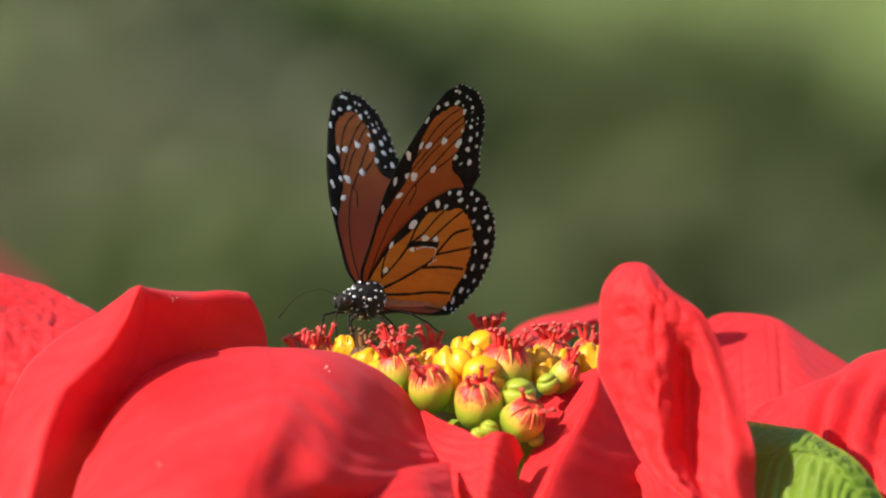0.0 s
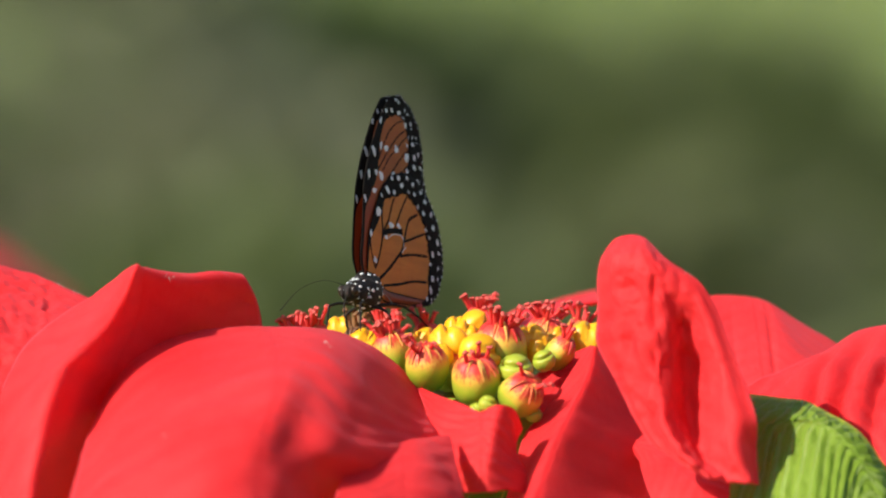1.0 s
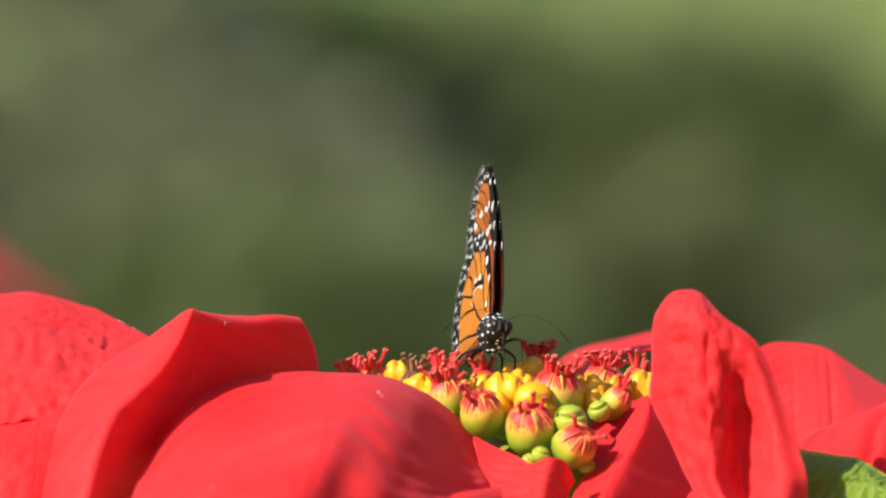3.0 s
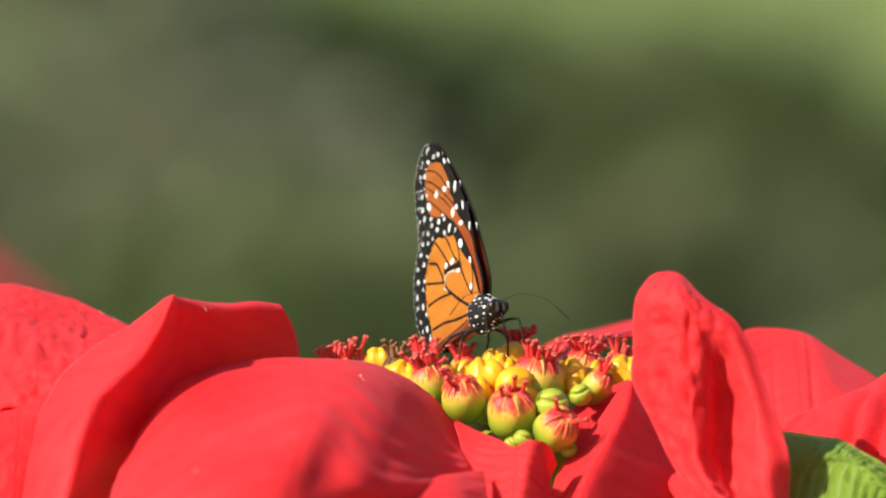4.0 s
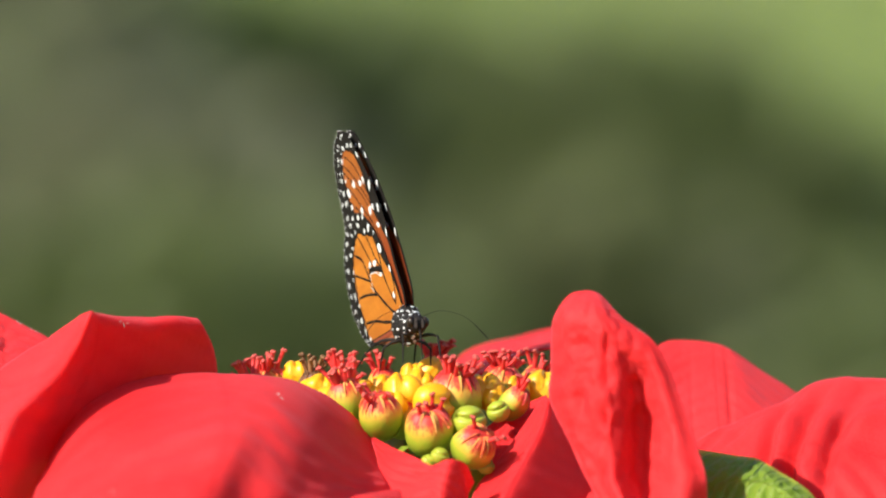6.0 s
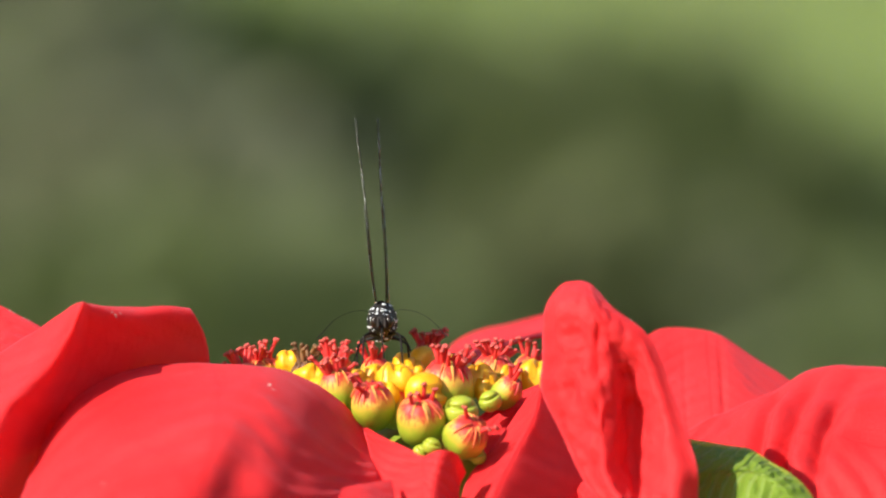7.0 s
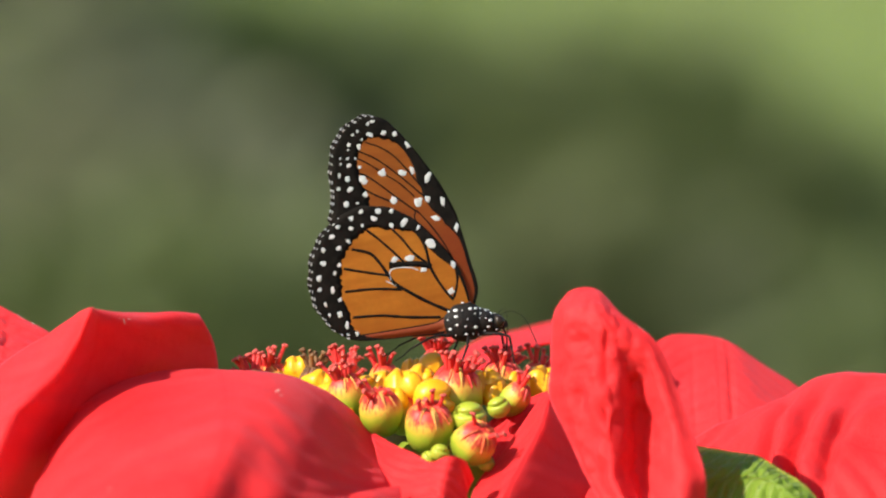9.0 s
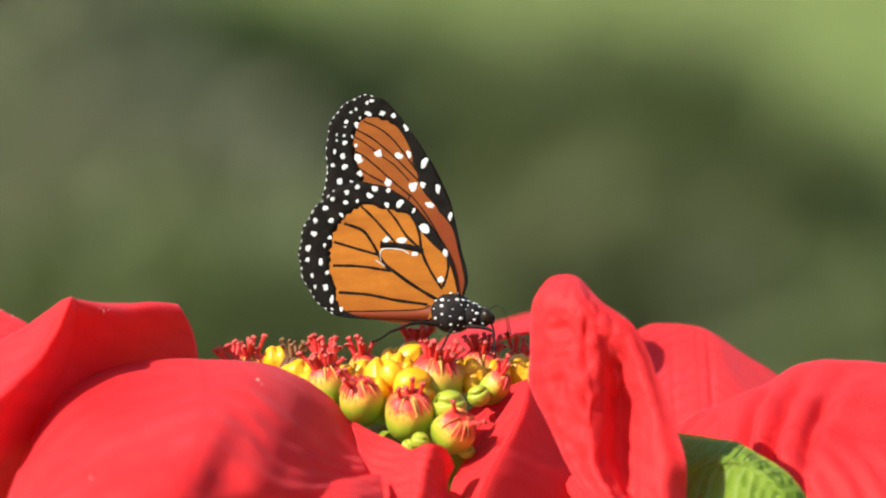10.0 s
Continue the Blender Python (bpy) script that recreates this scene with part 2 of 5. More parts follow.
def sheet(name, material, *rows, steps=(64, 64), pucker=0.4, quilt=0.0, veins=0.1, count=8, pits=0.0, ribs=0.0, pleats=(), dents=(), flakes=(), across=True, thick=0.4, seed=0.0, label=""):
    """A bract or leaf over a net of lines (millimetres in the flower's frame): smooth along and across them.
    across: the lines run from margin to margin; otherwise the first line is the margin and the last the midrib."""
    nu, nv = steps
    lines = [spline(r, nv) for r in rows]
    cols = [spline([ln[j] for ln in lines], nu) for j in range(nv + 1)]
    flat = [[cols[j][i] for j in range(nv + 1)] for i in range(nu + 1)]
    bm = bmesh.new()
    uvl = bm.loops.layers.uv.new("UVMap")
    grid = []
    for i in range(nu + 1):
        line = []
        for j in range(nv + 1):
            p = flat[i][j]
            a = flat[min(i + 1, nu)][j] - flat[max(i - 1, 0)][j]
            b = flat[i][min(j + 1, nv)] - flat[i][max(j - 1, 0)]
            nrm = a.cross(b).normalized()
            if nrm.y > 0:
                nrm = -nrm
            s, t = i / nu, 2 * j / nv - 1
            rim = min(1, 5 * (1 - abs(t)), 7 * s + 0.1) if across else min(1, 5 * s)
            inside = rim * (min(1, max(0, 3 * (0.86 - t))) if across else 1)
            path = s - 0.10 * abs(t) + 0.03 * noise.noise(p * 0.06 + Vector((seed, 1, 0))) if across else (t + 1) / 2 + 0.25 * s
            h = veins * math.cos(math.tau * count * path) * rim * (0.6 + 0.8 * noise.noise(p * 0.05 + Vector((0, seed, 4))))
            h += pucker * (0.9 * noise.noise(p * 0.07 + Vector((seed, 0, seed))) + 0.35 * noise.noise(p * 0.22 + Vector((seed, 3, seed))))
            if quilt:
                q = p * 0.30 + Vector((seed, 7, 0))
                h += quilt * inside * (0.55 * noise.noise(Vector((q.x * 2.2, q.y, q.z * 0.55))) + 0.45 * noise.noise(q * 2.1) + 0.22 * noise.noise(q * 4.3))
            h += ribs * math.cos(math.tau * 2.6 * (t + 0.06 * noise.noise(p * 0.12))) * rim * min(1, max(0, 4 * s - 0.6))
            if pits:
                near = noise.voronoi(Vector((p.x * 0.27, seed, p.z * 0.17)))[0][0]
                h -= pits * math.exp(-(near / 0.30) ** 2) * inside * min(1, max(0, 4 * s - 0.35))
            for x, z, rx, rz, deep in dents:
                h -= deep * math.exp(-((p.x - x) / rx) ** 2 - ((p.z - z) / rz) ** 2)
            for at, wide, deep in pleats:
                h -= deep * math.exp(-((j / nv - at + 0.02 * s) / wide) ** 2) * min(1, 3 * s) * min(1, 3 * (1 - s))
            line.append(p + nrm * h)
        grid.append(line)
    vs = [[bm.verts.new(p * MM) for p in line] for line in grid]
    for i in range(nu):
        for j in range(nv):
            f = bm.faces.new((vs[i][j], vs[i][j + 1], vs[i + 1][j + 1], vs[i + 1][j]))
            for lp, (a, b) in zip(f.loops, ((i, j), (i, j + 1), (i + 1, j + 1), (i + 1, j))):
                lp[uvl].uv = (b / nv, a / nu) if across else (0.5 * a / nu, b / nv)
    bmesh.ops.recalc_face_normals(bm, faces=bm.faces)
    ob = part(name, bm, material, plant, label)
    so = ob.modifiers.new("thickness", "SOLIDIFY")
    so.thickness, so.offset = thick * MM, 0.0
    for x, z, size in flakes:
        at = min((p for line in grid for p in line), key=lambda p: abs(p.x - x) + abs(p.z - z))
        fb = bmesh.new()
        ball(fb, (at + Vector((0, -0.35, 0.15))) * MM, (0.75 * size * MM, 0.12 * size * MM, 0.16 * size * MM), Matrix.Rotation(size * 9, 3, "Y"), 11, 7, 1.1, x)
        part("speck", fb, SPECK, ob, "pale dry speck")
    return ob


# ---- ground ----


def grid_sheet(name, size, cells, height, material, label, category):
    bm = bmesh.new()
    bmesh.ops.create_grid(bm, x_segments=cells, y_segments=cells, size=1.0)
    for v in bm.verts:
        v.co = Vector((math.copysign(abs(v.co.x) ** 3, v.co.x) * size, math.copysign(abs(v.co.y) ** 3, v.co.y) * size, 0))
        v.co.z = height(v.co)
    ob = part(name, bm, material, None)
    return tagged(ob, label, category, kind="structure")


def lawn_material():
    k = Mat("lawn", 0.8, 0.2)
    c = k.ramp(k.noise(1.3, 6), [(0.35, (0.17, 0.235, 0.048)), (0.55, (0.235, 0.30, 0.078)), (0.7, (0.29, 0.335, 0.105))])
    c = k.mix(k.ramp(k.noise(45.0, 4), [(0.4, (0.4, 0.4, 0.4)), (0.6, (0, 0, 0))]), c, (0.12, 0.18, 0.04))
    k.colour(c)
    k.bump(k.noise(60.0, 5), 0.03)
    return k.m


grid_sheet("ground", 400, 60, lambda p: 0.05 * noise.noise(p * 0.15) * min(1, p.length / 4), lawn_material(), "sunlit green lawn reaching to the distance", "lawn")


def shrub(place, height, width, tone, seed, leaf=0.036, count=5600, label=""):
    """A leafy shrub: several stems and a loose crown of separate leaves."""
    rng = random.Random(seed)
    root = new("shrub")
    root.location = place
    tagged(root, label, "shrub", kind="")
    bm = bmesh.new()
    tips = []
    for i in range(9):
        a = rng.uniform(0, math.tau)
        r = rng.uniform(0.15, 0.5) * width
        top = Vector((math.cos(a) * r, math.sin(a) * r, height * rng.uniform(0.6, 0.95)))
        tube(bm, [(0.03 * math.cos(a), 0.03 * math.sin(a), -0.03), top * 0.5 + Vector((0, 0, 0.05)), top], [0.012, 0.008, 0.003], 6)
        tips.append(top)
    part("stem", bm, WOOD, root)
    bm = bmesh.new()
    for i in range(count):
        u = Vector((rng.gauss(0, 1), rng.gauss(0, 1), rng.gauss(0, 1))).normalized() * rng.uniform(0.5, 1) ** 0.5
        lump = 1 + 0.2 * noise.noise(u * 2.0 + Vector((seed, 0, 0)))
        p = Vector((u.x * width / 2 * lump, u.y * width / 2 * lump, height * (0.5 + 0.5 * math.copysign(abs(u.z) ** 0.6, u.z) * (0.8 + 0.2 * lump))))
        if p.z < 0.03:
            continue
        d = Vector((u.x + rng.gauss(0, 0.5), u.y + rng.gauss(0, 0.5), 0.4 * u.z + rng.gauss(0, 0.4))).normalized()
        s = d.cross(Vector((rng.gauss(0, 1), rng.gauss(0, 1), 2))).normalized()
        n = s.cross(d)
        k = leaf * rng.uniform(0.6, 1.3)
        pts = [p, p + d * k * 0.45 + s * k * 0.24 - n * k * 0.05, p + d * k, p + d * k * 0.45 - s * k * 0.24 - n * k * 0.05]
        vs = [bm.verts.new(q) for q in pts] + [bm.verts.new(p + d * k * 0.45)]
        for a, b in ((0, 1), (1, 2), (2, 3), (3, 0)):
            bm.faces.new((vs[a], vs[b], vs[4]))
    part("crown", bm, tone, root, smooth=False)
    return root


def foliage(name, a, b, glow):
    k = Mat(name, 0.5, 0.35)
    geo = k.node("ShaderNodeNewGeometry")
    c = k.ramp(geo.outputs["Random Per Island"], [(0.0, a), (1.0, b)])
    k.colour(c)
    k.translucent(glow, 0.42)
    return k.m


WOOD = plain("bark", (0.10, 0.07, 0.045), (0.20, 0.15, 0.10), 60, 0.8, 0.002)
GREY_GREEN = foliage("foliage_grey", (0.218, 0.232, 0.138), (0.306, 0.316, 0.207), (0.25, 0.266, 0.157))
DARK_GREEN = foliage("foliage_dark", (0.165, 0.220, 0.074), (0.245, 0.315, 0.125), (0.225, 0.305, 0.092))
# leaf colour darkened to paint the shade of a gap in the foliage
SHADE_GREEN = foliage("foliage_shade", (0.045, 0.075, 0.022), (0.075, 0.115, 0.035), (0.06, 0.10, 0.02))
OLIVE_GREEN = foliage("foliage_olive", (0.088, 0.106, 0.040), (0.140, 0.158, 0.070), (0.118, 0.148, 0.050))
MID_GREEN = foliage("foliage_mid", (0.102, 0.132, 0.046), (0.164, 0.196, 0.080), (0.141, 0.187, 0.060))
shrub((-0.30, 4.1, 0), 0.88, 0.46, GREY_GREEN, 3, label="grey-green leafy shrub standing on the lawn")
shrub((-0.04, 4.9, 0), 0.625, 0.46, MID_GREEN, 5, label="mid-green leafy shrub standing on the lawn")
shrub((0.27, 4.3, 0), 0.600, 0.56, DARK_GREEN, 8, label="low dark green leafy shrub standing on the lawn")
shrub((0.14, 4.25, 0), 0.682, 0.42, MID_GREEN, 11, label="low mid-green leafy shrub standing on the lawn")
shrub((-0.10, 3.9, 0), 0.685, 0.27, GREY_GREEN, 37, label="small grey-green leafy shrub on the lawn")
# added dark shrub that stands in for a shadow gap behind the others
shrub((-0.045, 4.5, 0), 0.658, 0.13, SHADE_GREEN, 31, label="narrow shrub coloured dark as the shadow gap between the shrubs")
shrub((-0.08, 3.7, 0), 0.65, 0.44, MID_GREEN, 12, label="low mid-green leafy shrub on the lawn")
shrub((0.33, 3.6, 0), 0.632, 0.50, MID_GREEN, 21, label="low mid-green leafy shrub on the lawn")
shrub((-0.60, 4.5, 0), 0.85, 0.65, GREY_GREEN, 23, label="grey-green leafy shrub standing on the lawn")
shrub((0.11, 3.86, 0), 0.636, 0.32, OLIVE_GREEN, 29, label="low olive-green leafy shrub on the lawn")
shrub((0.46, 4.4, 0), 0.575, 0.70, DARK_GREEN, 25, label="low dark green leafy shrub standing on the lawn")

# ---- the poinsettia ----
plant = new("poinsettia")
plant.matrix_world = HEAD
tagged(plant, "red poinsettia in full bloom with yellow cyathia, growing from the lawn", "flower")

# big front bract: it rises behind and rolls down towards the viewer, its far flank turned from the sun
sheet("bract", BRACT,
      [(-59.9, -18.0, -24.8), (-54.0, -16.0, -17.7), (-45.5, -15.0, -14.2), (-38.5, -15.0, -13.3), (-31.4, -16.0, -13.3), (-23.4, -18.0, -13.8), (-16.4, -18.0, -15.3), (-10.4, -16.0, -18.7), (-4.2, -14.0, -25.1)],
      [(-61.5, -32.0, -29.4), (-55.2, -30.0, -20.9), (-46.2, -30.0, -16.9), (-38.3, -30.0, -15.6), (-30.3, -32.0, -15.4), (-22.3, -33.6, -16.0), (-15.4, -32.5, -18.6), (-9.9, -27.8, -22.9), (-3.2, -21.2, -28.5)],
      [(-63.2, -46.0, -33.5), (-56.3, -46.0, -25.6), (-46.9, -47.0, -21.2), (-38.0, -48.0, -19.6), (-29.6, -50.0, -19.3), (-22.5, -50.5, -20.3), (-16.5, -50.0, -23.8), (-10.2, -41.0, -28.2), (-1.9, -28.0, -31.4)],
      [(-64.3, -58.0, -37.7), (-57.4, -60.0, -31.3), (-47.6, -62.0, -26.8), (-38.3, -64.0, -25.3), (-30.0, -66.0, -25.2), (-24.3, -63.5, -26.7), (-18.5, -62.0, -30.3), (-11.2, -51.0, -33.0), (-1.2, -32.0, -33.3)],
      [(-65.5, -68.0, -42.3), (-58.6, -72.0, -37.3), (-48.3, -75.0, -33.4), (-39.1, -78.0, -32.3), (-32.3, -78.0, -32.8), (-27.0, -73.5, -34.4), (-20.7, -71.0, -36.4), (-12.4, -59.0, -37.2), (-0.9, -36.0, -36.6)],
      [(-66.7, -78.0, -47.9), (-59.8, -82.0, -43.9), (-49.1, -86.0, -40.9), (-39.9, -88.0, -40.3), (-33.6, -86.0, -41.3), (-28.7, -81.5, -42.9), (-22.1, -65.0, -44.4), (-12.8, -54.0, -43.7), (-1.5, -43.0, -41.4)],
      [(-67.4, -86.0, -55.4), (-60.5, -92.0, -53.3), (-49.8, -96.0, -51.2), (-40.7, -97.0, -50.6), (-34.5, -94.0, -51.2), (-29.3, -86.0, -52.4), (-23.1, -66.0, -54.0), (-13.8, -53.0, -53.4), (-2.0, -48.0, -50.6)],
      seed=1.0, pucker=0.6, veins=0.19, count=11, ribs=0.06, flakes=((-20.8, -16.9, 0.65), (-20.3, -17.7, 0.40), (-49.1, -33.5, 0.45)), label="large arching red bract with faint veins")
# a lit lip below the big bract
sheet("bract", BRACT,
      [(-17.5, -56.0, -38.8), (-11.4, -52.0, -35.7), (-5.0, -46.0, -33.9), (0.1, -38.0, -33.4)],
      [(-19.2, -66.0, -41.3), (-11.9, -62.0, -39.4), (-4.7, -56.0, -38.1), (1.0, -46.0, -37.3)],
      [(-20.6, -74.0, -45.5), (-12.4, -70.0, -44.6), (-4.3, -64.0, -43.8), (1.9, -54.0, -43.0)],
      [(-21.5, -80.0, -52.6), (-12.8, -78.0, -52.1), (-4.1, -72.0, -51.8), (2.3, -62.0, -51.1)],
      seed=1.7, pucker=0.7, veins=0.10, count=5, label="red bract edge with a fluted lip")
# left bract, folded along a crest, its back margin rolled over
sheet("bract", BRACT,
      [(-62.0, 6.0, -7.3), (-57.9, -6.0, -4.7), (-54.5, -20.0, -3.1), (-52.3, -14.0, -3.2), (-45.6, -6.0, -3.3), (-40.5, 0.0, -3.4), (-36.1, 5.0, -3.6)],
      [(-60.9, -5.0, -6.5), (-57.2, -18.0, -3.9), (-54.3, -32.0, -2.6), (-52.9, -27.0, -3.2), (-45.8, -19.0, -4.3), (-39.9, -13.0, -3.6), (-35.1, -8.0, -4.1)],
      [(-65.7, -8.0, -9.2), (-61.1, -22.0, -9.2), (-56.5, -34.0, -8.1), (-53.7, -25.0, -8.8), (-45.7, -17.0, -9.6), (-39.0, -11.0, -9.1), (-32.8, -5.0, -8.7)],
      [(-70.8, -12.0, -12.9), (-66.0, -26.0, -14.6), (-59.8, -37.0, -13.6), (-55.7, -23.0, -14.8), (-46.5, -13.0, -16.7), (-38.5, -8.0, -16.2), (-32.2, -3.0, -15.6)],
      [(-75.3, -16.0, -17.7), (-70.9, -30.0, -20.0), (-63.6, -41.0, -17.4), (-58.4, -25.0, -20.7), (-49.3, -12.0, -22.7), (-41.6, -6.0, -22.8), (-35.1, -2.0, -22.3)],
      [(-79.1, -22.0, -26.6), (-75.0, -36.0, -27.3), (-67.8, -46.0, -22.6), (-61.9, -28.0, -27.7), (-53.3, -14.0, -28.7), (-46.0, -10.0, -28.8), (-40.3, -6.0, -29.3)],
      [(-81.1, -30.0, -38.4), (-76.9, -44.0, -38.1), (-71.9, -54.0, -36.8), (-65.0, -38.0, -37.4), (-56.2, -24.0, -38.0), (-50.3, -20.0, -38.1), (-45.2, -16.0, -38.2)],
      [(-82.5, -40.0, -52.0), (-78.6, -52.0, -51.6), (-74.0, -62.0, -50.3), (-67.6, -46.0, -50.8), (-59.0, -34.0, -51.2), (-53.1, -30.0, -51.3), (-47.2, -26.0, -51.4)],
      seed=2.0, pucker=0.25, veins=0.12, count=7, flakes=((-48.3, -4.6, 0.50), (-47.3, -4.5, 0.35), (-49.2, -4.2, 0.30)), label="folded red bract, one half in shade")
# far left bract, behind
sheet("bract", BRACT,
      [(-99.9, 40.0, -1.0), (-92.2, 38.0, 0.5), (-86.0, 36.0, 0.7), (-79.7, 32.0, -0.1), (-73.4, 28.0, -1.9), (-68.6, 22.0, -4.2), (-61.2, 14.0, -8.1)],
      [(-99.2, 24.0, -5.0), (-91.6, 22.0, -4.2), (-85.4, 20.0, -3.9), (-79.2, 18.0, -4.5), (-73.0, 16.0, -6.1), (-68.4, 12.0, -7.9), (-61.0, 8.0, -10.1)],
      [(-98.6, 10.0, -10.2), (-91.0, 8.0, -9.4), (-84.9, 6.0, -9.1), (-78.7, 4.0, -9.5), (-72.6, 2.0, -10.5), (-68.0, 0.0, -11.6), (-60.8, -2.0, -13.3)],
      [(-98.2, -3.0, -17.5), (-90.6, -5.0, -16.1), (-84.5, -7.0, -15.5), (-78.4, -9.0, -15.0), (-72.4, -9.0, -14.6), (-67.8, -11.0, -14.6), (-60.7, -11.0, -16.0)],
      [(-97.8, -11.0, -24.9), (-90.3, -13.0, -23.3), (-84.2, -15.0, -22.3), (-78.2, -15.0, -21.6), (-72.2, -15.0, -21.0), (-67.7, -15.0, -20.7), (-60.5, -15.0, -21.2)],
      seed=3.0, pucker=1.3, quilt=1.1, pits=1.3, flakes=((-68.0, -4.0, 0.45), (-67.6, -4.6, 0.40), (-65.2, -5.7, 0.45), (-64.8, -6.0, 0.30)), label="puckered red bract with white specks")
# lower far left bract
sheet("bract", BRACT,
      [(-98.1, 3.5, -22.5), (-90.5, 1.5, -19.7), (-84.2, -0.5, -17.6), (-78.3, -2.5, -15.8), (-73.8, -2.5, -14.3), (-68.3, -0.5, -12.8)],
      [(-98.3, -14.5, -26.7), (-90.3, -14.5, -24.2), (-84.1, -14.5, -22.2), (-78.3, -14.5, -20.7), (-73.9, -12.5, -19.7), (-68.5, -8.5, -18.7)],
      [(-98.7, -28.5, -33.4), (-90.7, -28.5, -31.4), (-84.3, -27.5, -29.9), (-78.8, -24.5, -28.5), (-74.6, -20.5, -27.5), (-69.3, -14.5, -26.6)],
      [(-99.1, -40.5, -46.0), (-91.2, -40.5, -45.0), (-84.9, -38.5, -44.0), (-79.6, -34.5, -43.1), (-75.3, -28.5, -42.3), (-70.1, -20.5, -41.5)],
      seed=4.0, pucker=0.8, quilt=0.3, veins=0.08, count=7, label="red bract with a puckered surface")
# upright bract facing the viewer: a ridge along its midrib, a hollow beside it, curled margins
sheet("bract", BRACT,
      [(29.5, -31.0, 0.3), (30.7, -31.0, 1.2), (32.4, -31.0, 1.6), (33.8, -31.0, 1.6), (34.9, -31.0, 1.3), (35.8, -31.0, 0.7), (36.8, -31.0, -0.2)],
      [(27.6, -32.0, -2.8), (30.0, -36.0, -2.3), (33.1, -38.5, -2.1), (35.1, -39.0, -2.1), (36.6, -38.5, -2.4), (37.9, -37.0, -2.8), (39.1, -36.0, -3.1)],
      [(27.0, -32.0, -7.3), (30.5, -37.0, -7.0), (34.5, -40.0, -7.0), (36.7, -40.5, -7.0), (39.2, -40.5, -7.2), (41.6, -40.0, -7.2), (44.3, -38.5, -7.0)],
      [(26.9, -33.0, -12.2), (31.2, -38.0, -12.2), (35.7, -41.0, -12.1), (38.3, -41.0, -12.1), (41.6, -38.8, -12.3), (44.7, -41.0, -12.1), (47.3, -39.8, -12.0)],
      [(26.6, -34.0, -17.4), (31.1, -39.0, -17.3), (36.1, -42.5, -17.3), (38.8, -41.0, -17.3), (42.6, -36.5, -17.3), (46.1, -42.0, -17.2), (49.1, -41.2, -17.1)],
      [(29.7, -37.0, -24.1), (32.7, -40.0, -24.0), (36.6, -44.5, -23.9), (39.2, -41.5, -24.0), (43.1, -35.6, -24.0), (47.4, -44.0, -23.9), (51.6, -43.5, -24.0)],
      [(32.8, -40.0, -31.0), (34.7, -42.0, -30.9), (37.4, -47.0, -30.8), (39.8, -43.0, -30.9), (43.0, -38.0, -30.9), (48.4, -47.0, -30.8), (53.7, -47.0, -30.9)],
      [(36.0, -44.0, -35.8), (37.9, -46.0, -36.2), (40.3, -50.0, -36.6), (42.4, -46.0, -36.7), (44.9, -44.0, -36.8), (49.3, -50.0, -36.6), (53.7, -45.0, -36.7)],
      [(42.8, -50.0, -40.1), (43.7, -51.0, -40.7), (45.2, -52.0, -41.3), (47.2, -50.0, -41.7), (49.2, -50.0, -42.1), (51.6, -51.0, -42.5), (53.8, -49.0, -42.7)],
      seed=5.0, pucker=0.3, quilt=0.6, pits=0.6, ribs=0.20,
      dents=((32.0, -7.5, 1.5, 1.1, 1.5), (34.2, -9.6, 0.8, 2.2, 0.8), (36.5, -8.0, 0.9, 1.6, 1.2), (36.2, -13.0, 0.9, 1.9, 1.3), (31.6, -17.2, 1.2, 1.5, 1.1), (35.8, -20.4, 0.9, 2.0, 1.8), (36.7, -26.0, 1.0, 2.2, 1.8), (42.0, -15.0, 1.3, 1.6, 1.2), (42.4, -21.0, 1.8, 2.6, 1.2), (47.2, -23.4, 0.8, 2.0, 0.9)),
      veins=0.06, count=11, steps=(110, 80), flakes=((42.6, -3.5, 0.30), (43.1, -3.6, 0.22)), label="upright cupped red bract with a curled tip")
# bract under the upright one, folded, with a sunlit narrow half
sheet("bract", BRACT,
      [(26.0, -10.0, -17.5), (26.6, -11.0, -17.4), (27.1, -12.0, -17.5), (27.6, -10.0, -17.7), (28.3, -6.0, -18.0)],
      [(22.2, -12.0, -23.0), (23.9, -15.0, -23.0), (25.6, -18.0, -22.9), (28.7, -13.5, -23.0), (32.3, -8.5, -23.0)],
      [(18.2, -16.0, -28.5), (20.4, -20.0, -28.4), (22.7, -24.0, -28.3), (28.6, -16.5, -28.4), (35.8, -8.0, -28.5)],
      [(14.1, -20.0, -33.2), (17.0, -25.0, -33.3), (20.0, -30.0, -33.2), (28.6, -20.0, -33.3), (37.7, -9.0, -33.5)],
      [(11.8, -25.0, -40.3), (14.3, -30.0, -40.2), (17.2, -36.0, -40.0), (28.5, -23.5, -40.2), (39.2, -11.0, -40.4)],
      [(8.5, -32.0, -50.1), (10.6, -38.0, -49.9), (13.5, -46.0, -49.6), (28.4, -30.0, -50.0), (40.5, -17.0, -50.2)],
      seed=6.0, pucker=0.2, veins=0.05, count=8, label="folded red bract with a sharp midrib")
blade("bract", plant,
      [(33.7, -14.0, -35.0), (43.3, -34.0, -41.6), (48.0, -46.0, -51.2)],
      [(34.2, -14.0, -36.0), (36.3, -34.0, -45.6), (40.1, -42.0, -55.3)],
      [(36.7, -12.0, -33.0), (51.4, -28.0, -40.7), (59.0, -40.0, -51.4)],
      BRACT, 0.1, 0.3, 2.0, 0.5, 0.4, seed=7.0, label="red bract below the upright one")
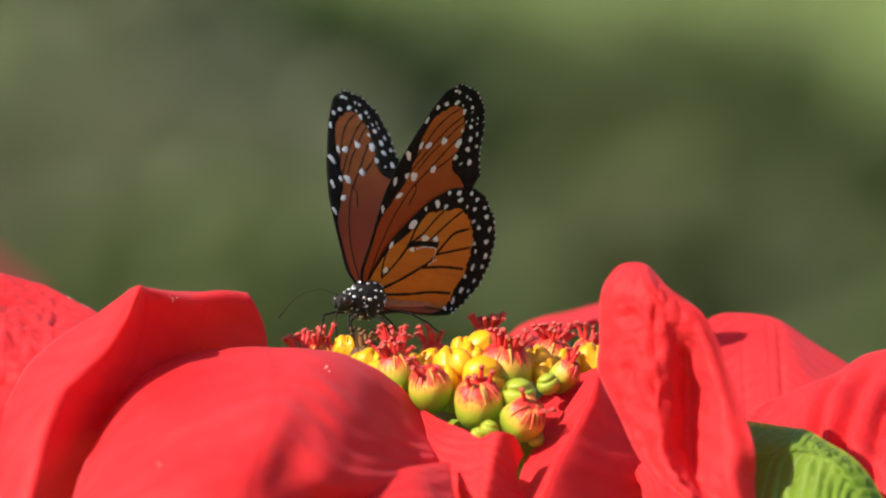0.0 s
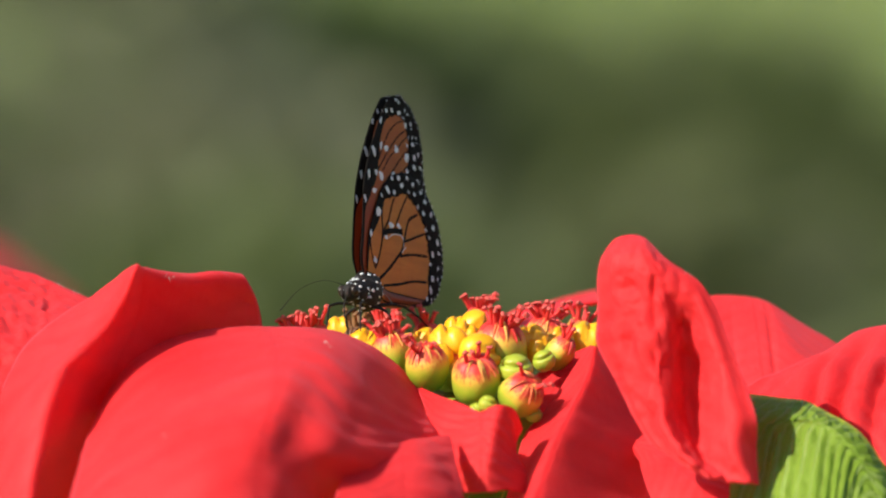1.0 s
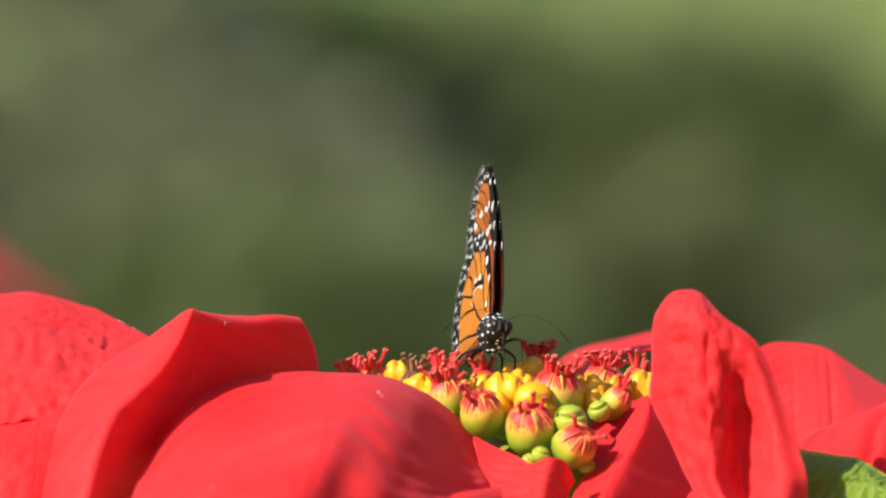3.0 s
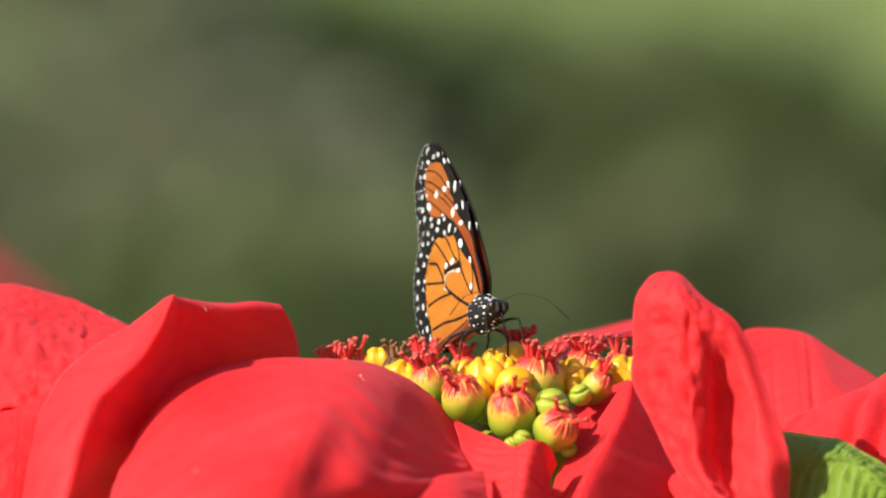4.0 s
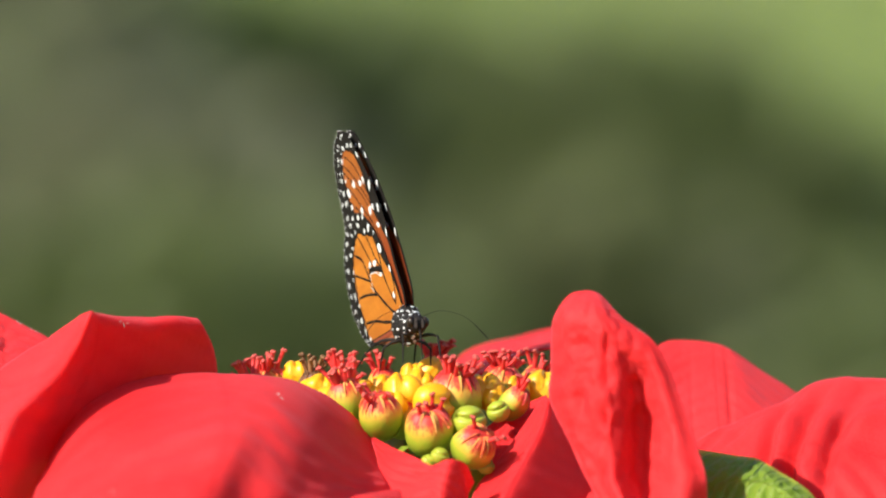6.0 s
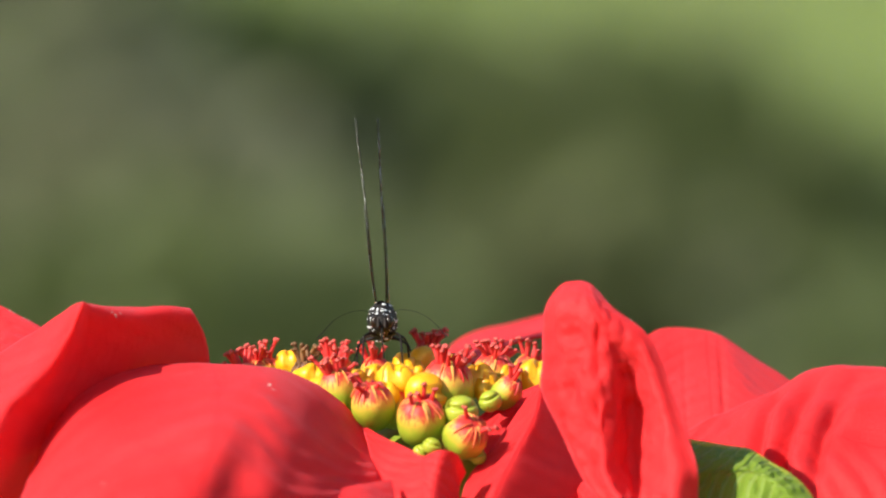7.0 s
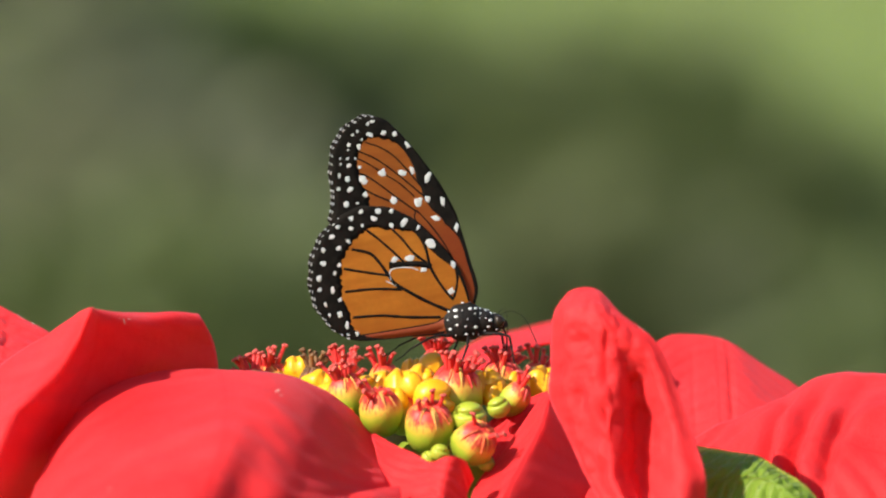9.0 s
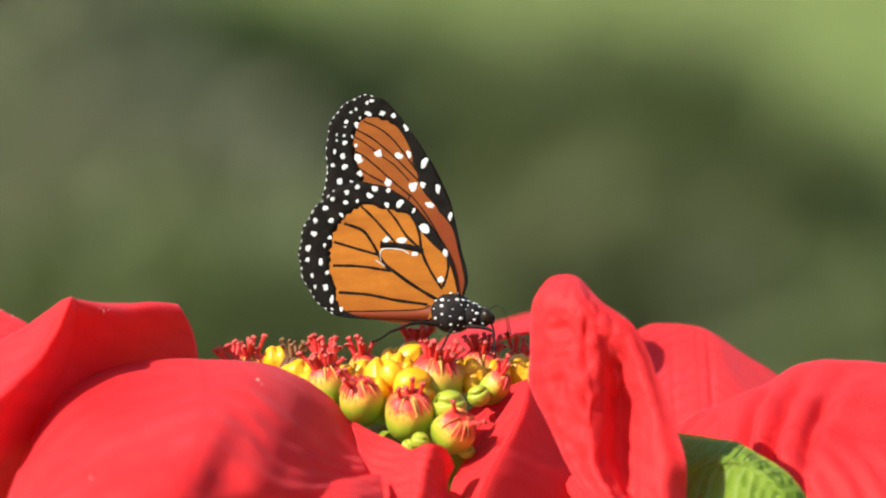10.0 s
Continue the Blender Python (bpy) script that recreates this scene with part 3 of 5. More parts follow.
# small bract beside the cluster
sheet("bract", BRACT,
      [(15.1, -6.0, -23.6), (18.0, -4.0, -21.5), (21.0, -2.0, -19.6), (26.9, 0.0, -17.1)],
      [(16.1, -10.0, -25.5), (19.4, -8.0, -24.2), (22.5, -6.0, -22.7), (26.9, -4.0, -20.2)],
      [(17.0, -16.0, -28.8), (19.8, -14.0, -28.2), (22.9, -12.0, -26.7), (26.1, -10.0, -23.7)],
      [(17.9, -22.0, -34.0), (20.8, -20.0, -33.6), (23.8, -18.0, -31.6), (26.0, -16.0, -28.6)],
      seed=8.0, pucker=0.3, veins=0.08, count=6, label="small red bract beside the cyathia")
# small cupped bract before the cluster, with a rounded lobe
sheet("bract", BRACT,
      [(-5.1, -13.0, -23.8), (-0.9, -24.0, -26.0), (3.5, -31.0, -27.9), (6.0, -34.0, -29.1), (8.9, -37.0, -28.0), (11.8, -35.0, -28.7), (13.4, -29.0, -32.0)],
      [(-4.2, -20.0, -26.1), (-0.6, -28.0, -29.1), (3.5, -33.0, -31.0), (6.0, -36.0, -31.5), (8.4, -38.0, -31.3), (10.8, -35.0, -31.9), (12.4, -29.0, -34.4)],
      [(-3.2, -26.0, -29.5), (-0.7, -32.0, -32.7), (3.5, -36.0, -34.3), (6.0, -38.0, -34.4), (7.9, -39.0, -34.6), (10.0, -36.0, -35.7), (12.5, -30.0, -37.2)],
      [(-1.9, -30.0, -33.7), (0.0, -36.0, -37.1), (3.5, -40.0, -38.5), (5.9, -41.0, -38.4), (7.4, -41.0, -38.4), (10.0, -38.0, -38.8), (13.5, -32.0, -39.6)],
      [(0.6, -34.0, -41.1), (2.0, -38.0, -43.0), (4.0, -41.0, -43.4), (5.9, -42.0, -43.3), (7.4, -42.0, -43.3), (10.2, -40.0, -42.9), (14.0, -34.0, -43.5)],
      seed=9.0, pucker=0.45, veins=0.14, count=7, label="small cupped red bract in front of the cyathia")
# thin bract behind the cluster
sheet("bract", BRACT,
      [(9.8, 70.0, -12.9), (13.9, 72.0, -9.4), (18.0, 74.0, -7.8), (22.2, 76.0, -6.9), (28.9, 78.0, -5.3), (31.0, 78.0, -4.9)],
      [(10.3, 48.0, -14.4), (14.2, 46.0, -11.6), (18.3, 46.0, -10.4), (22.2, 46.0, -9.5), (28.5, 46.0, -8.2), (30.6, 46.0, -7.8)],
      [(10.9, 22.0, -16.2), (14.4, 18.0, -13.9), (17.9, 18.0, -12.5), (20.8, 20.0, -10.7), (25.4, 24.0, -9.1), (30.5, 26.0, -8.2)],
      seed=10.0, pucker=0.4, veins=0.05, count=6, label="pink-red bract lying behind the cyathia")
# back right bract
sheet("bract", BRACT,
      [(44.6, 36.0, -10.4), (49.4, 40.0, -7.8), (53.0, 41.0, -7.4), (58.2, 41.0, -7.7), (61.9, 40.0, -9.2), (66.8, 38.0, -12.7), (74.1, 34.0, -17.6)],
      [(46.0, 28.0, -15.1), (49.6, 30.0, -13.9), (53.2, 31.0, -13.7), (58.3, 30.0, -13.9), (62.3, 28.0, -14.9), (66.9, 26.0, -17.9), (74.5, 24.0, -21.9)],
      [(46.7, 18.0, -21.9), (49.8, 18.0, -21.4), (53.3, 18.0, -21.1), (58.4, 17.0, -21.1), (62.4, 16.0, -21.6), (67.0, 15.0, -22.8), (75.1, 14.0, -25.9)],
      [(46.9, 8.0, -28.9), (50.5, 8.0, -28.3), (54.0, 8.0, -27.8), (58.5, 6.0, -27.8), (62.6, 6.0, -27.8), (67.6, 5.0, -28.8), (75.7, 4.0, -30.7)],
      seed=11.0, pucker=0.4, veins=0.05, count=7, pleats=((0.585, 0.012, 0.7), (0.61, 0.010, 0.6), (0.36, 0.012, 0.25)), label="broad red bract with a folded edge")
# right bract
blade("bract", plant,
      [(43.9, -4.0, -38.2), (60.1, -4.0, -30.1), (75.0, -8.0, -25.0), (93.9, -14.0, -30.0)],
      [(42.0, -2.0, -35.2), (54.5, 6.0, -25.4), (62.2, 12.0, -20.2), (72.7, 16.0, -17.1), (82.0, 16.0, -13.9), (97.0, 10.0, -13.3)],
      [(45.9, -8.0, -42.1), (65.7, -16.0, -44.0), (79.3, -26.0, -44.8), (91.0, -32.0, -44.6)],
      BRACT, 0.1, 0.8, 2.0, 0.9, 1.2, rows=130, pleats=((0.45, 0.14, 0.030, 2.6), (0.56, 0.17, 0.040, 4.2), (0.71, 0.15, 0.032, 2.8)), seed=12.0, label="broad red bract reaching outwards")
# green leaf below
sheet("leaf", LEAF,
      [(51.6, -20.0, -26.4), (57.5, -24.0, -27.2), (61.4, -26.0, -27.5), (63.8, -28.0, -28.0), (67.6, -32.0, -30.4), (71.4, -36.0, -33.1), (74.2, -40.0, -36.3), (76.5, -44.0, -40.6), (79.2, -50.0, -48.4)],
      [(50.5, -28.0, -31.2), (56.2, -32.0, -30.7), (60.5, -36.0, -30.6), (63.9, -38.0, -31.1), (67.0, -40.0, -32.9), (69.8, -43.0, -35.3), (72.5, -46.0, -38.1), (74.5, -49.0, -42.0), (77.1, -54.0, -49.2)],
      [(49.7, -34.0, -37.0), (55.1, -36.0, -35.7), (59.4, -38.0, -34.1), (63.8, -40.0, -33.7), (66.7, -42.0, -35.0), (69.1, -45.0, -37.2), (70.9, -48.0, -40.1), (72.5, -51.0, -43.4), (74.5, -58.0, -50.1)],
      [(48.7, -50.0, -51.4), (54.1, -52.0, -50.3), (58.4, -54.0, -49.3), (62.8, -56.0, -48.2), (65.7, -57.0, -48.2), (67.6, -58.0, -49.1), (69.0, -59.0, -51.1), (70.1, -61.0, -53.0), (71.7, -66.0, -56.7)],
      seed=13.0, pucker=0.4, quilt=0.8, veins=0.40, count=13, steps=(70, 90), across=False, label="green poinsettia leaf with pale veins")
blade("leaf", plant,
      [(-1.4, -6.0, -52.3), (4.6, -6.0, -43.2), (9.7, -4.0, -38.2)],
      [(-4.4, -6.0, -50.2), (1.6, -4.0, -42.2), (9.7, -4.0, -37.7)],
      [(1.6, -10.0, -55.2), (8.6, -10.0, -46.1), (12.2, -6.0, -39.2)],
      LEAF, 0.4, 0.3, 2.0, 0.6, 0.8, seed=14.0, label="small green leaf under the flower head")
blade("leaf", plant,
      [(11.7, -4.0, -55.3), (10.2, -6.0, -46.2), (6.6, -6.0, -39.2)],
      [(5.7, 0.0, -55.4), (4.6, -2.0, -46.3), (6.1, -6.0, -38.8)],
      [(17.7, -4.0, -55.3), (14.7, -6.0, -46.2), (7.9, -6.0, -39.2)],
      LEAF, 0.4, 0.3, 2.0, 0.6, 0.8, seed=15.0, label="small green leaf under the flower head")


def green_core():
    bm = bmesh.new()
    ball(bm, Vector((5.7, 4.0, -32.3)) * MM, (0.017, 0.014, 0.010), seg=20, rings=12, lump=0.2)
    tube(bm, [Vector(p) * MM for p in ((5.7, 6.0, -32.3), (6.7, 14.0, -46.7), (7.8, 30.0, -88.0))], [0.006, 0.0035, 0.004], 10)
    return part("receptacle", bm, STEM, plant, "green receptacle under the cyathia")


green_core()
down = HEAD.inverted() @ Vector((0.03, 0.08, -0.02))
bm = bmesh.new()
tube(bm, [Vector((7.6, 26.0, -77.6)) * MM, (HEAD.inverted() @ Vector((0.02, 0.06, 0.6))), down], [0.004, 0.006, 0.009], 10)
part("stem", bm, STEM, plant, "green upright stem")

for k in range(6):
    a = math.tau * k / 6 + 0.9
    d, sd, up = Vector((math.cos(a), math.sin(a), 0)), Vector((-math.sin(a), math.cos(a), 0)), Vector((0, 0, 1))
    o = Vector((9, 30, -130 - 48 * k))
    mid = [o, o + d * 40 + up * 10, o + d * 78 + up * 2, o + d * 112 - up * 22]
    blade("leaf", plant, mid, [m + sd * w - up * 4 for m, w in zip(mid, (2, 26, 25, 1))], [m - sd * w - up * 4 for m, w in zip(mid, (2, 26, 25, 1))], LEAF, 0.3, 1.0, 2.0, 0.8, 0.8, seed=50.0 + k, rows=24, cols=14, label="green poinsettia leaf")

# ---- cyathia ----
rng = random.Random(4)


def stamen_mesh(name, bent, mats):
    bm = bmesh.new()
    tube(bm, [(0, 0, -0.8 * MM), (bent * 0.3 * MM, 0, 1.2 * MM), (bent * MM, 0.2 * MM, 3.0 * MM)], [0.48 * MM, 0.40 * MM, 0.34 * MM], 7, 0, 5)
    for dx in (-0.22, 0.22):
        ball(bm, ((bent + dx) * MM, 0.2 * MM, 3.1 * MM), (0.36 * MM, 0.40 * MM, 0.34 * MM), seg=8, rings=5, lump=0.9, seed=dx, mat=1)
    me = bpy.data.meshes.new(name)
    bm.to_mesh(me)
    bm.free()
    for m in mats:
        me.materials.append(m)
    me.shade_smooth()
    return me


STAMENS = [stamen_mesh("stamen", b, (STAMEN, ANTHER)) for b in (0.1, 0.5, 0.9)]
STAMENS_DRY = [stamen_mesh("stamen_dry", b, (STAMEN_BROWN, STAMEN_BROWN)) for b in (0.3, 0.9)]


def lobe_mesh(name, material):
    """A fleshy strap that springs from the cup's mouth and bends down over its shoulder (unit cup)."""
    bm = bmesh.new()
    path = spline([(0.20, 0, 0.440), (0.47, 0, 0.435), (0.74, 0, 0.322), (0.91, 0, 0.18)], 7)
    rings = []
    for i, p in enumerate(path):
        t = (path[min(i + 1, 7)] - path[max(i - 1, 0)]).normalized()
        n = Vector((-t.z, 0, t.x))
        w = 0.062 * math.sin(math.pi * (0.22 + 0.75 * i / 7))
        rings.append([bm.verts.new(p + Vector((0, w * math.cos(q), 0)) + n * 0.036 * math.sin(q)) for q in (math.tau * j / 6 for j in range(6))])
    for a, b in zip(rings, rings[1:]):
        for j in range(6):
            bm.faces.new((a[j], a[j - 1], b[j - 1], b[j]))
    bm.faces.new(rings[0])
    bm.faces.new(rings[-1])
    me = bpy.data.meshes.new(name)
    bm.to_mesh(me)
    bm.free()
    me.materials.append(material)
    me.shade_smooth()
    return me


LOBES = [lobe_mesh("lobe", m) for m in (STAMEN, plain("lobe_pink", (0.70, 0.06, 0.06), (0.82, 0.14, 0.11), 400, 0.45, 0.0001), plain("lobe_yellow", (0.72, 0.30, 0.06), (0.80, 0.42, 0.10), 400, 0.4, 0.0001), plain("lobe_orange", (0.75, 0.10, 0.04), (0.85, 0.25, 0.08), 400, 0.4, 0.0001))]
LOBES_DRY = [lobe_mesh("lobe_dry", STAMEN_BROWN)]


def cyathium(place, radius, height, lean, away, count, dry=False):
    """A cup, straps bending over its shoulder and a tuft of stamens; millimetres in the flower's frame."""
    bm = bmesh.new()
    seg = 24
    vs = []
    for r, u in [(p.x, p.z) for p in spline([(0.30, 0, 0), (0.66, 0, 0.10), (0.93, 0, 0.30), (1.0, 0, 0.52), (0.90, 0, 0.76), (0.62, 0, 0.94), (0.34, 0, 1.0)], 15)]:
        ring = []
        for j in range(seg):
            a = math.tau * j / seg
            rr = r * (1 + 0.05 * math.cos(5 * a + 1) * u + 0.08 * noise.noise(Vector((math.cos(a), math.sin(a), u * 2 + place[0]))))
            ring.append(bm.verts.new((rr * radius * math.cos(a) * MM, rr * radius * math.sin(a) * MM, (u - 0.55) * height * MM)))
        vs.append(ring)
    for a, b in zip(vs, vs[1:]):
        for j in range(seg):
            bm.faces.new((a[j - 1], a[j], b[j], b[j - 1]))
    bm.faces.new(vs[0][::-1])
    bm.faces.new(vs[-1])
    ob = part("cyathium", bm, CUP_BROWN if dry else CUP, plant, "withered brown cyathium" if dry else "green cyathium with a red-streaked mouth and stamens")
    ob.matrix_basis = Matrix.Translation(Vector(place) * MM) @ Matrix.Rotation(radians(lean), 4, "Y") @ Matrix.Rotation(radians(away), 4, "X")
    for i in range(19 if count else 0):
        lb = new("lobe", rng.choice(LOBES_DRY if dry else LOBES))
        lb.parent = ob
        k = rng.uniform(0.9, 1.06)
        lb.matrix_basis = Matrix.Rotation(math.tau * (i + rng.uniform(-0.3, 0.3)) / 19, 4, "Z") @ Matrix.Diagonal((radius * k * MM, radius * rng.uniform(0.8, 1.3) * MM, height * rng.uniform(0.92, 1.04) * MM, 1))
    meshes = STAMENS_DRY if dry else STAMENS
    for i in range(count):
        st = new("stamen", rng.choice(meshes))
        st.parent = ob
        a = rng.uniform(0, math.tau)
        r = radius * 0.55 * math.sqrt(rng.random())
        k = rng.uniform(0.55, 1.15)
        st.matrix_basis = Matrix.Translation((r * math.cos(a) * MM, r * math.sin(a) * MM, 0.40 * height * MM)) @ Matrix.Rotation(a, 4, "Z") @ Matrix.Rotation(radians(rng.uniform(0, 34) * (r / radius + 0.2) * 1.6), 4, "Y") @ Matrix.Diagonal((1.0, 1.0, k, 1))
    return ob


CUPS = [
    ((5.6, -18.0, -22.9), 4.5, 9.2, -2, 32, 4), ((-2.9, -15.0, -20.4), 3.9, 8.6, -8, 24, 5), ((13.6, -22.0, -25.8), 3.9, 8.0, 34, 42, 3),
    ((10.3, -6.0, -17.6), 5.0, 11.0, 3, 8, 22), ((-8.9, -8.0, -18.2), 3.6, 9.0, -8, 10, 17), ((-23.0, 8.0, -15.3), 4.2, 6.0, -12, 0, 16),
    ((18.8, 2.0, -15.3), 4.0, 8.0, 8, 8, 16), ((20.9, -7.0, -18.2), 2.6, 6.6, 38, 20, 4), ((-2.4, 8.0, -15.1), 2.8, 6.0, 0, 0, 12),
    ((-9.5, 10.0, -15.1), 3.4, 6.4, 0, 0, 15), ((25.0, 10.0, -14.9), 3.0, 6.5, 12, 0, 6), ((7.4, 10.0, -12.3), 3.2, 6.0, -4, 0, 14),
    ((-25.9, 2.0, -15.9), 3.0, 5.0, -20, 5, 10), ((1.1, -6.0, -20.8), 3.4, 7.5, 0, 10, 0),
]
cups = [cyathium(*c) for c in CUPS]
cups.append(cyathium((-14.8, 4.0, -15.7), 2.8, 6.4, -4, 0, 9, True))


def nearest_cup(p):
    return min(cups, key=lambda c: (c.matrix_basis.translation - p).length)


def gland(place, radius, turn, stretch):
    """A fleshy two-lipped gland with a slit."""
    bm = bmesh.new()
    made = bmesh.ops.create_uvsphere(bm, u_segments=22, v_segments=14, radius=1.0)["verts"]
    for v in made:
        slit = math.exp(-((v.co.x - 0.12 * v.co.z) / 0.15) ** 2) * max(0, v.co.z * 0.7 - v.co.y * 0.8)
        v.co *= 1 - 0.42 * slit
        v.co.z *= 1.0 + 0.10 * (1 - v.co.x * v.co.x)
        v.co.x *= stretch
        v.co *= 1 + 0.15 * noise.noise(v.co * 1.4 + Vector((place[0], 0, 0)))
        v.co *= 1.08 * radius * MM
    p = Vector(place) * MM
    cup = nearest_cup(p)
    ob = part("gland", bm, GLAND, cup, "glossy yellow nectar gland")
    ob.matrix_basis = cup.matrix_basis.inverted() @ Matrix.Translation(p) @ Matrix.Rotation(radians(turn), 4, "Y")
    return ob


GLANDS = [
    ((-2.4, -2.0, -15.8), 2.2, 20, 1.1), ((1.1, -6.0, -16.3), 2.9, -10, 1.2), ((4.0, -2.0, -15.2), 2.5, 15, 1.0), ((6.4, -11.0, -18.6), 3.1, 70, 1.2),
    ((2.7, 4.0, -13.5), 2.1, 0, 1.0), ((6.8, 2.0, -13.6), 2.7, 40, 1.2), ((15.8, -3.0, -16.3), 2.9, -15, 1.1), ((18.1, -4.0, -17.8), 2.6, 25, 1.2),
    ((26.2, 4.0, -15.9), 3.1, 5, 1.1), ((-17.9, 6.0, -13.3), 2.2, -10, 1.1), ((-13.5, 0.0, -15.9), 2.2, 10, 1.3), ((-15.5, 2.0, -16.4), 1.8, 80, 1.2),
    ((11.8, 4.0, -14.1), 2.1, 0, 1.1), ((-5.4, -4.0, -16.8), 2.1, 30, 1.1), ((-12.2, -4.0, -18.0), 2.0, 30, 1.2), ((-9.9, -10.0, -20.8), 1.9, 20, 1.2),
    ((-0.7, -9.0, -18.6), 2.1, 0, 1.2), ((21.3, 0.0, -15.9), 2.1, 10, 1.1),
]
for g in GLANDS:
    gland(*g)


def closed_bud(place, radius, turn):
    bm = bmesh.new()
    made = bmesh.ops.create_uvsphere(bm, u_segments=36, v_segments=30, radius=1.0)["verts"]
    for v in made:
        fold = math.exp(-((v.co.z - 0.25 - 0.25 * v.co.x * v.co.x) / 0.12) ** 2) * max(0, -v.co.y + 0.2)
        v.co *= 1 - 0.36 * fold
        v.co.z *= 0.92
        v.co *= radius * MM
    ob = part("bud", bm, BUD, plant, "closed pale green bud")
    ob.matrix_basis = Matrix.Translation(Vector(place) * MM) @ Matrix.Rotation(radians(turn), 4, "Y")


for b in (((12.7, -18.0, -21.5), 3.1, -4), ((18.0, -11.0, -19.8), 2.1, -20), ((7.5, -24.0, -27.6), 1.7, 20), ((15.7, -20.0, -29.5), 1.5, 0), ((5.6, -22.0, -28.7), 1.5, 40)):
    closed_bud(*b)

# ---- a second poinsettia farther back ----
back_plant = new("poinsettia")
back_plant.location = (-0.195, 0.872, 1.009)
tagged(back_plant, "second red poinsettia standing behind the first", "flower")
for k in range(8):
    a = math.tau * k / 8 + 0.12
    d, sd = Vector((math.cos(a), math.sin(a), 0)), Vector((-math.sin(a), math.cos(a), 0))
    ln = 90 - 8 * (k % 3)
    up = Vector((0, 0, 1))
    mid = [d * 6, d * ln * 0.35 + up * 14, d * ln * 0.7 + up * 24, d * ln + up * (8 - 8 * (k % 2))]
    wide = [3, 26, 32, 12]
    blade("bract", back_plant, mid, [m + sd * w - up * 4 for m, w in zip(mid, wide)], [m - sd * w - up * 4 for m, w in zip(mid, wide)], BRACT, 0.2, 1.0, 2.0, 0.8, 0.5, seed=30.0 + k, rows=24, cols=14, label="red bract")
bm = bmesh.new()
tube(bm, [(0, 0, 0.004), (0.004, 0.0, -0.5), (0.0, 0.01, -1.03)], [0.004, 0.006, 0.009], 10)
part("stem", bm, STEM, back_plant, "green upright stem")
for k in range(7):
    bm = bmesh.new()
    ball(bm, (0.009 * math.cos(k * 0.9) * (k > 0), 0.009 * math.sin(k * 0.9) * (k > 0), 0.006), (0.004, 0.004, 0.006), None, 12, 8, 0.1, k)
    part("cyathium", bm, CUP, back_plant)
for k in range(6):
    a = math.tau * k / 6 + 0.5
    d, sd, up = Vector((math.cos(a), math.sin(a), 0)), Vector((-math.sin(a), math.cos(a), 0)), Vector((0, 0, 1))
    z = -90 - 45 * k
    mid = [d * 4 + up * z, d * 40 + up * (z + 8), d * 75 + up * (z - 4), d * 105 + up * (z - 25)]
    blade("leaf", back_plant, mid, [m + sd * w - up * 4 for m, w in zip(mid, (2, 24, 24, 1))], [m - sd * w - up * 4 for m, w in zip(mid, (2, 24, 24, 1))], LEAF, 0.3, 1.0, 2.0, 0.8, 0.8, seed=40.0 + k, rows=24, cols=14, label="green leaf")

# ---- the butterfly ----
fly = new("butterfly")
tagged(fly, "orange and black butterfly with white spots feeding on the flower", "butterfly")

# wing outlines and the inner edge of their black borders, in the wing's plane, in millimetres
FORE_EDGE = [(2.2, 1.8), (2.9, 4.3), (2.6, 6.8), (1.9, 9.3), (0.8, 14.3), (-0.5, 19.3), (-2.9, 24.3), (-6.0, 29.3), (-9.7, 34.3), (-12.2, 36.7), (-15.0, 37.7), (-17.5, 37.1), (-20.0, 35.3), (-21.6, 33.0), (-22.4, 29.8), (-22.5, 25.8), (-22.4, 22.8), (-23.2, 19.8), (-22.5, 18.3), (-18.0, 12.3), (-8.0, 4.8), (-1.5, 1.6)]
FORE_INNER = [(1.8, 2.1), (2.2, 4.3), (1.8, 6.8), (1.2, 9.3), (-0.1, 14.1), (-3.0, 17.7), (-5.9, 22.3), (-7.6, 28.1), (-9.8, 31.8), (-12.0, 33.1), (-14.5, 33.7), (-16.2, 33.3), (-17.1, 31.8), (-17.5, 30.3), (-17.6, 28.5), (-17.0, 25.3), (-15.9, 23.1), (-16.4, 21.1), (-19.8, 17.1), (-16.8, 12.8), (-7.8, 5.5), (-1.4, 2.1)]
HIND_EDGE = [(1.2, 2.5), (0.8, 5.3), (-0.2, 8.8), (-2.2, 12.3), (-4.8, 15.8), (-7.0, 18.3), (-10.0, 20.5), (-13.0, 21.7), (-16.0, 22.2), (-19.0, 21.8), (-21.5, 20.3), (-23.8, 18.3), (-25.5, 16.1), (-26.7, 13.3), (-27.2, 10.3), (-27.2, 7.8), (-26.5, 4.8), (-25.0, 2.1), (-23.0, -0.2), (-20.0, -1.8), (-15.0, -2.3), (-9.0, -2.5), (-4.2, -2.7), (-2.5, -0.7)]
HIND_INNER = [(0.9, 2.6), (0.3, 5.3), (-1.0, 8.6), (-3.7, 11.3), (-6.4, 14.4), (-7.8, 16.4), (-10.0, 16.8), (-13.0, 17.7), (-16.0, 17.9), (-17.8, 16.8), (-19.5, 15.5), (-20.4, 14.1), (-21.1, 12.8), (-21.5, 11.1), (-21.8, 9.3), (-21.7, 7.3), (-21.4, 4.8), (-20.7, 2.8), (-20.5, 0.8), (-18.8, -0.9), (-15.0, -2.1), (-9.0, -2.3), (-4.3, -2.4), (-2.4, -0.5)]
HINGE_Y, HINGE_Z = 0.6, 1.5


def camber(x, z):
    return 0.35 * math.exp(-((z - 8) / 8) ** 2) * math.cos(x / 18.0) - 0.004 * x


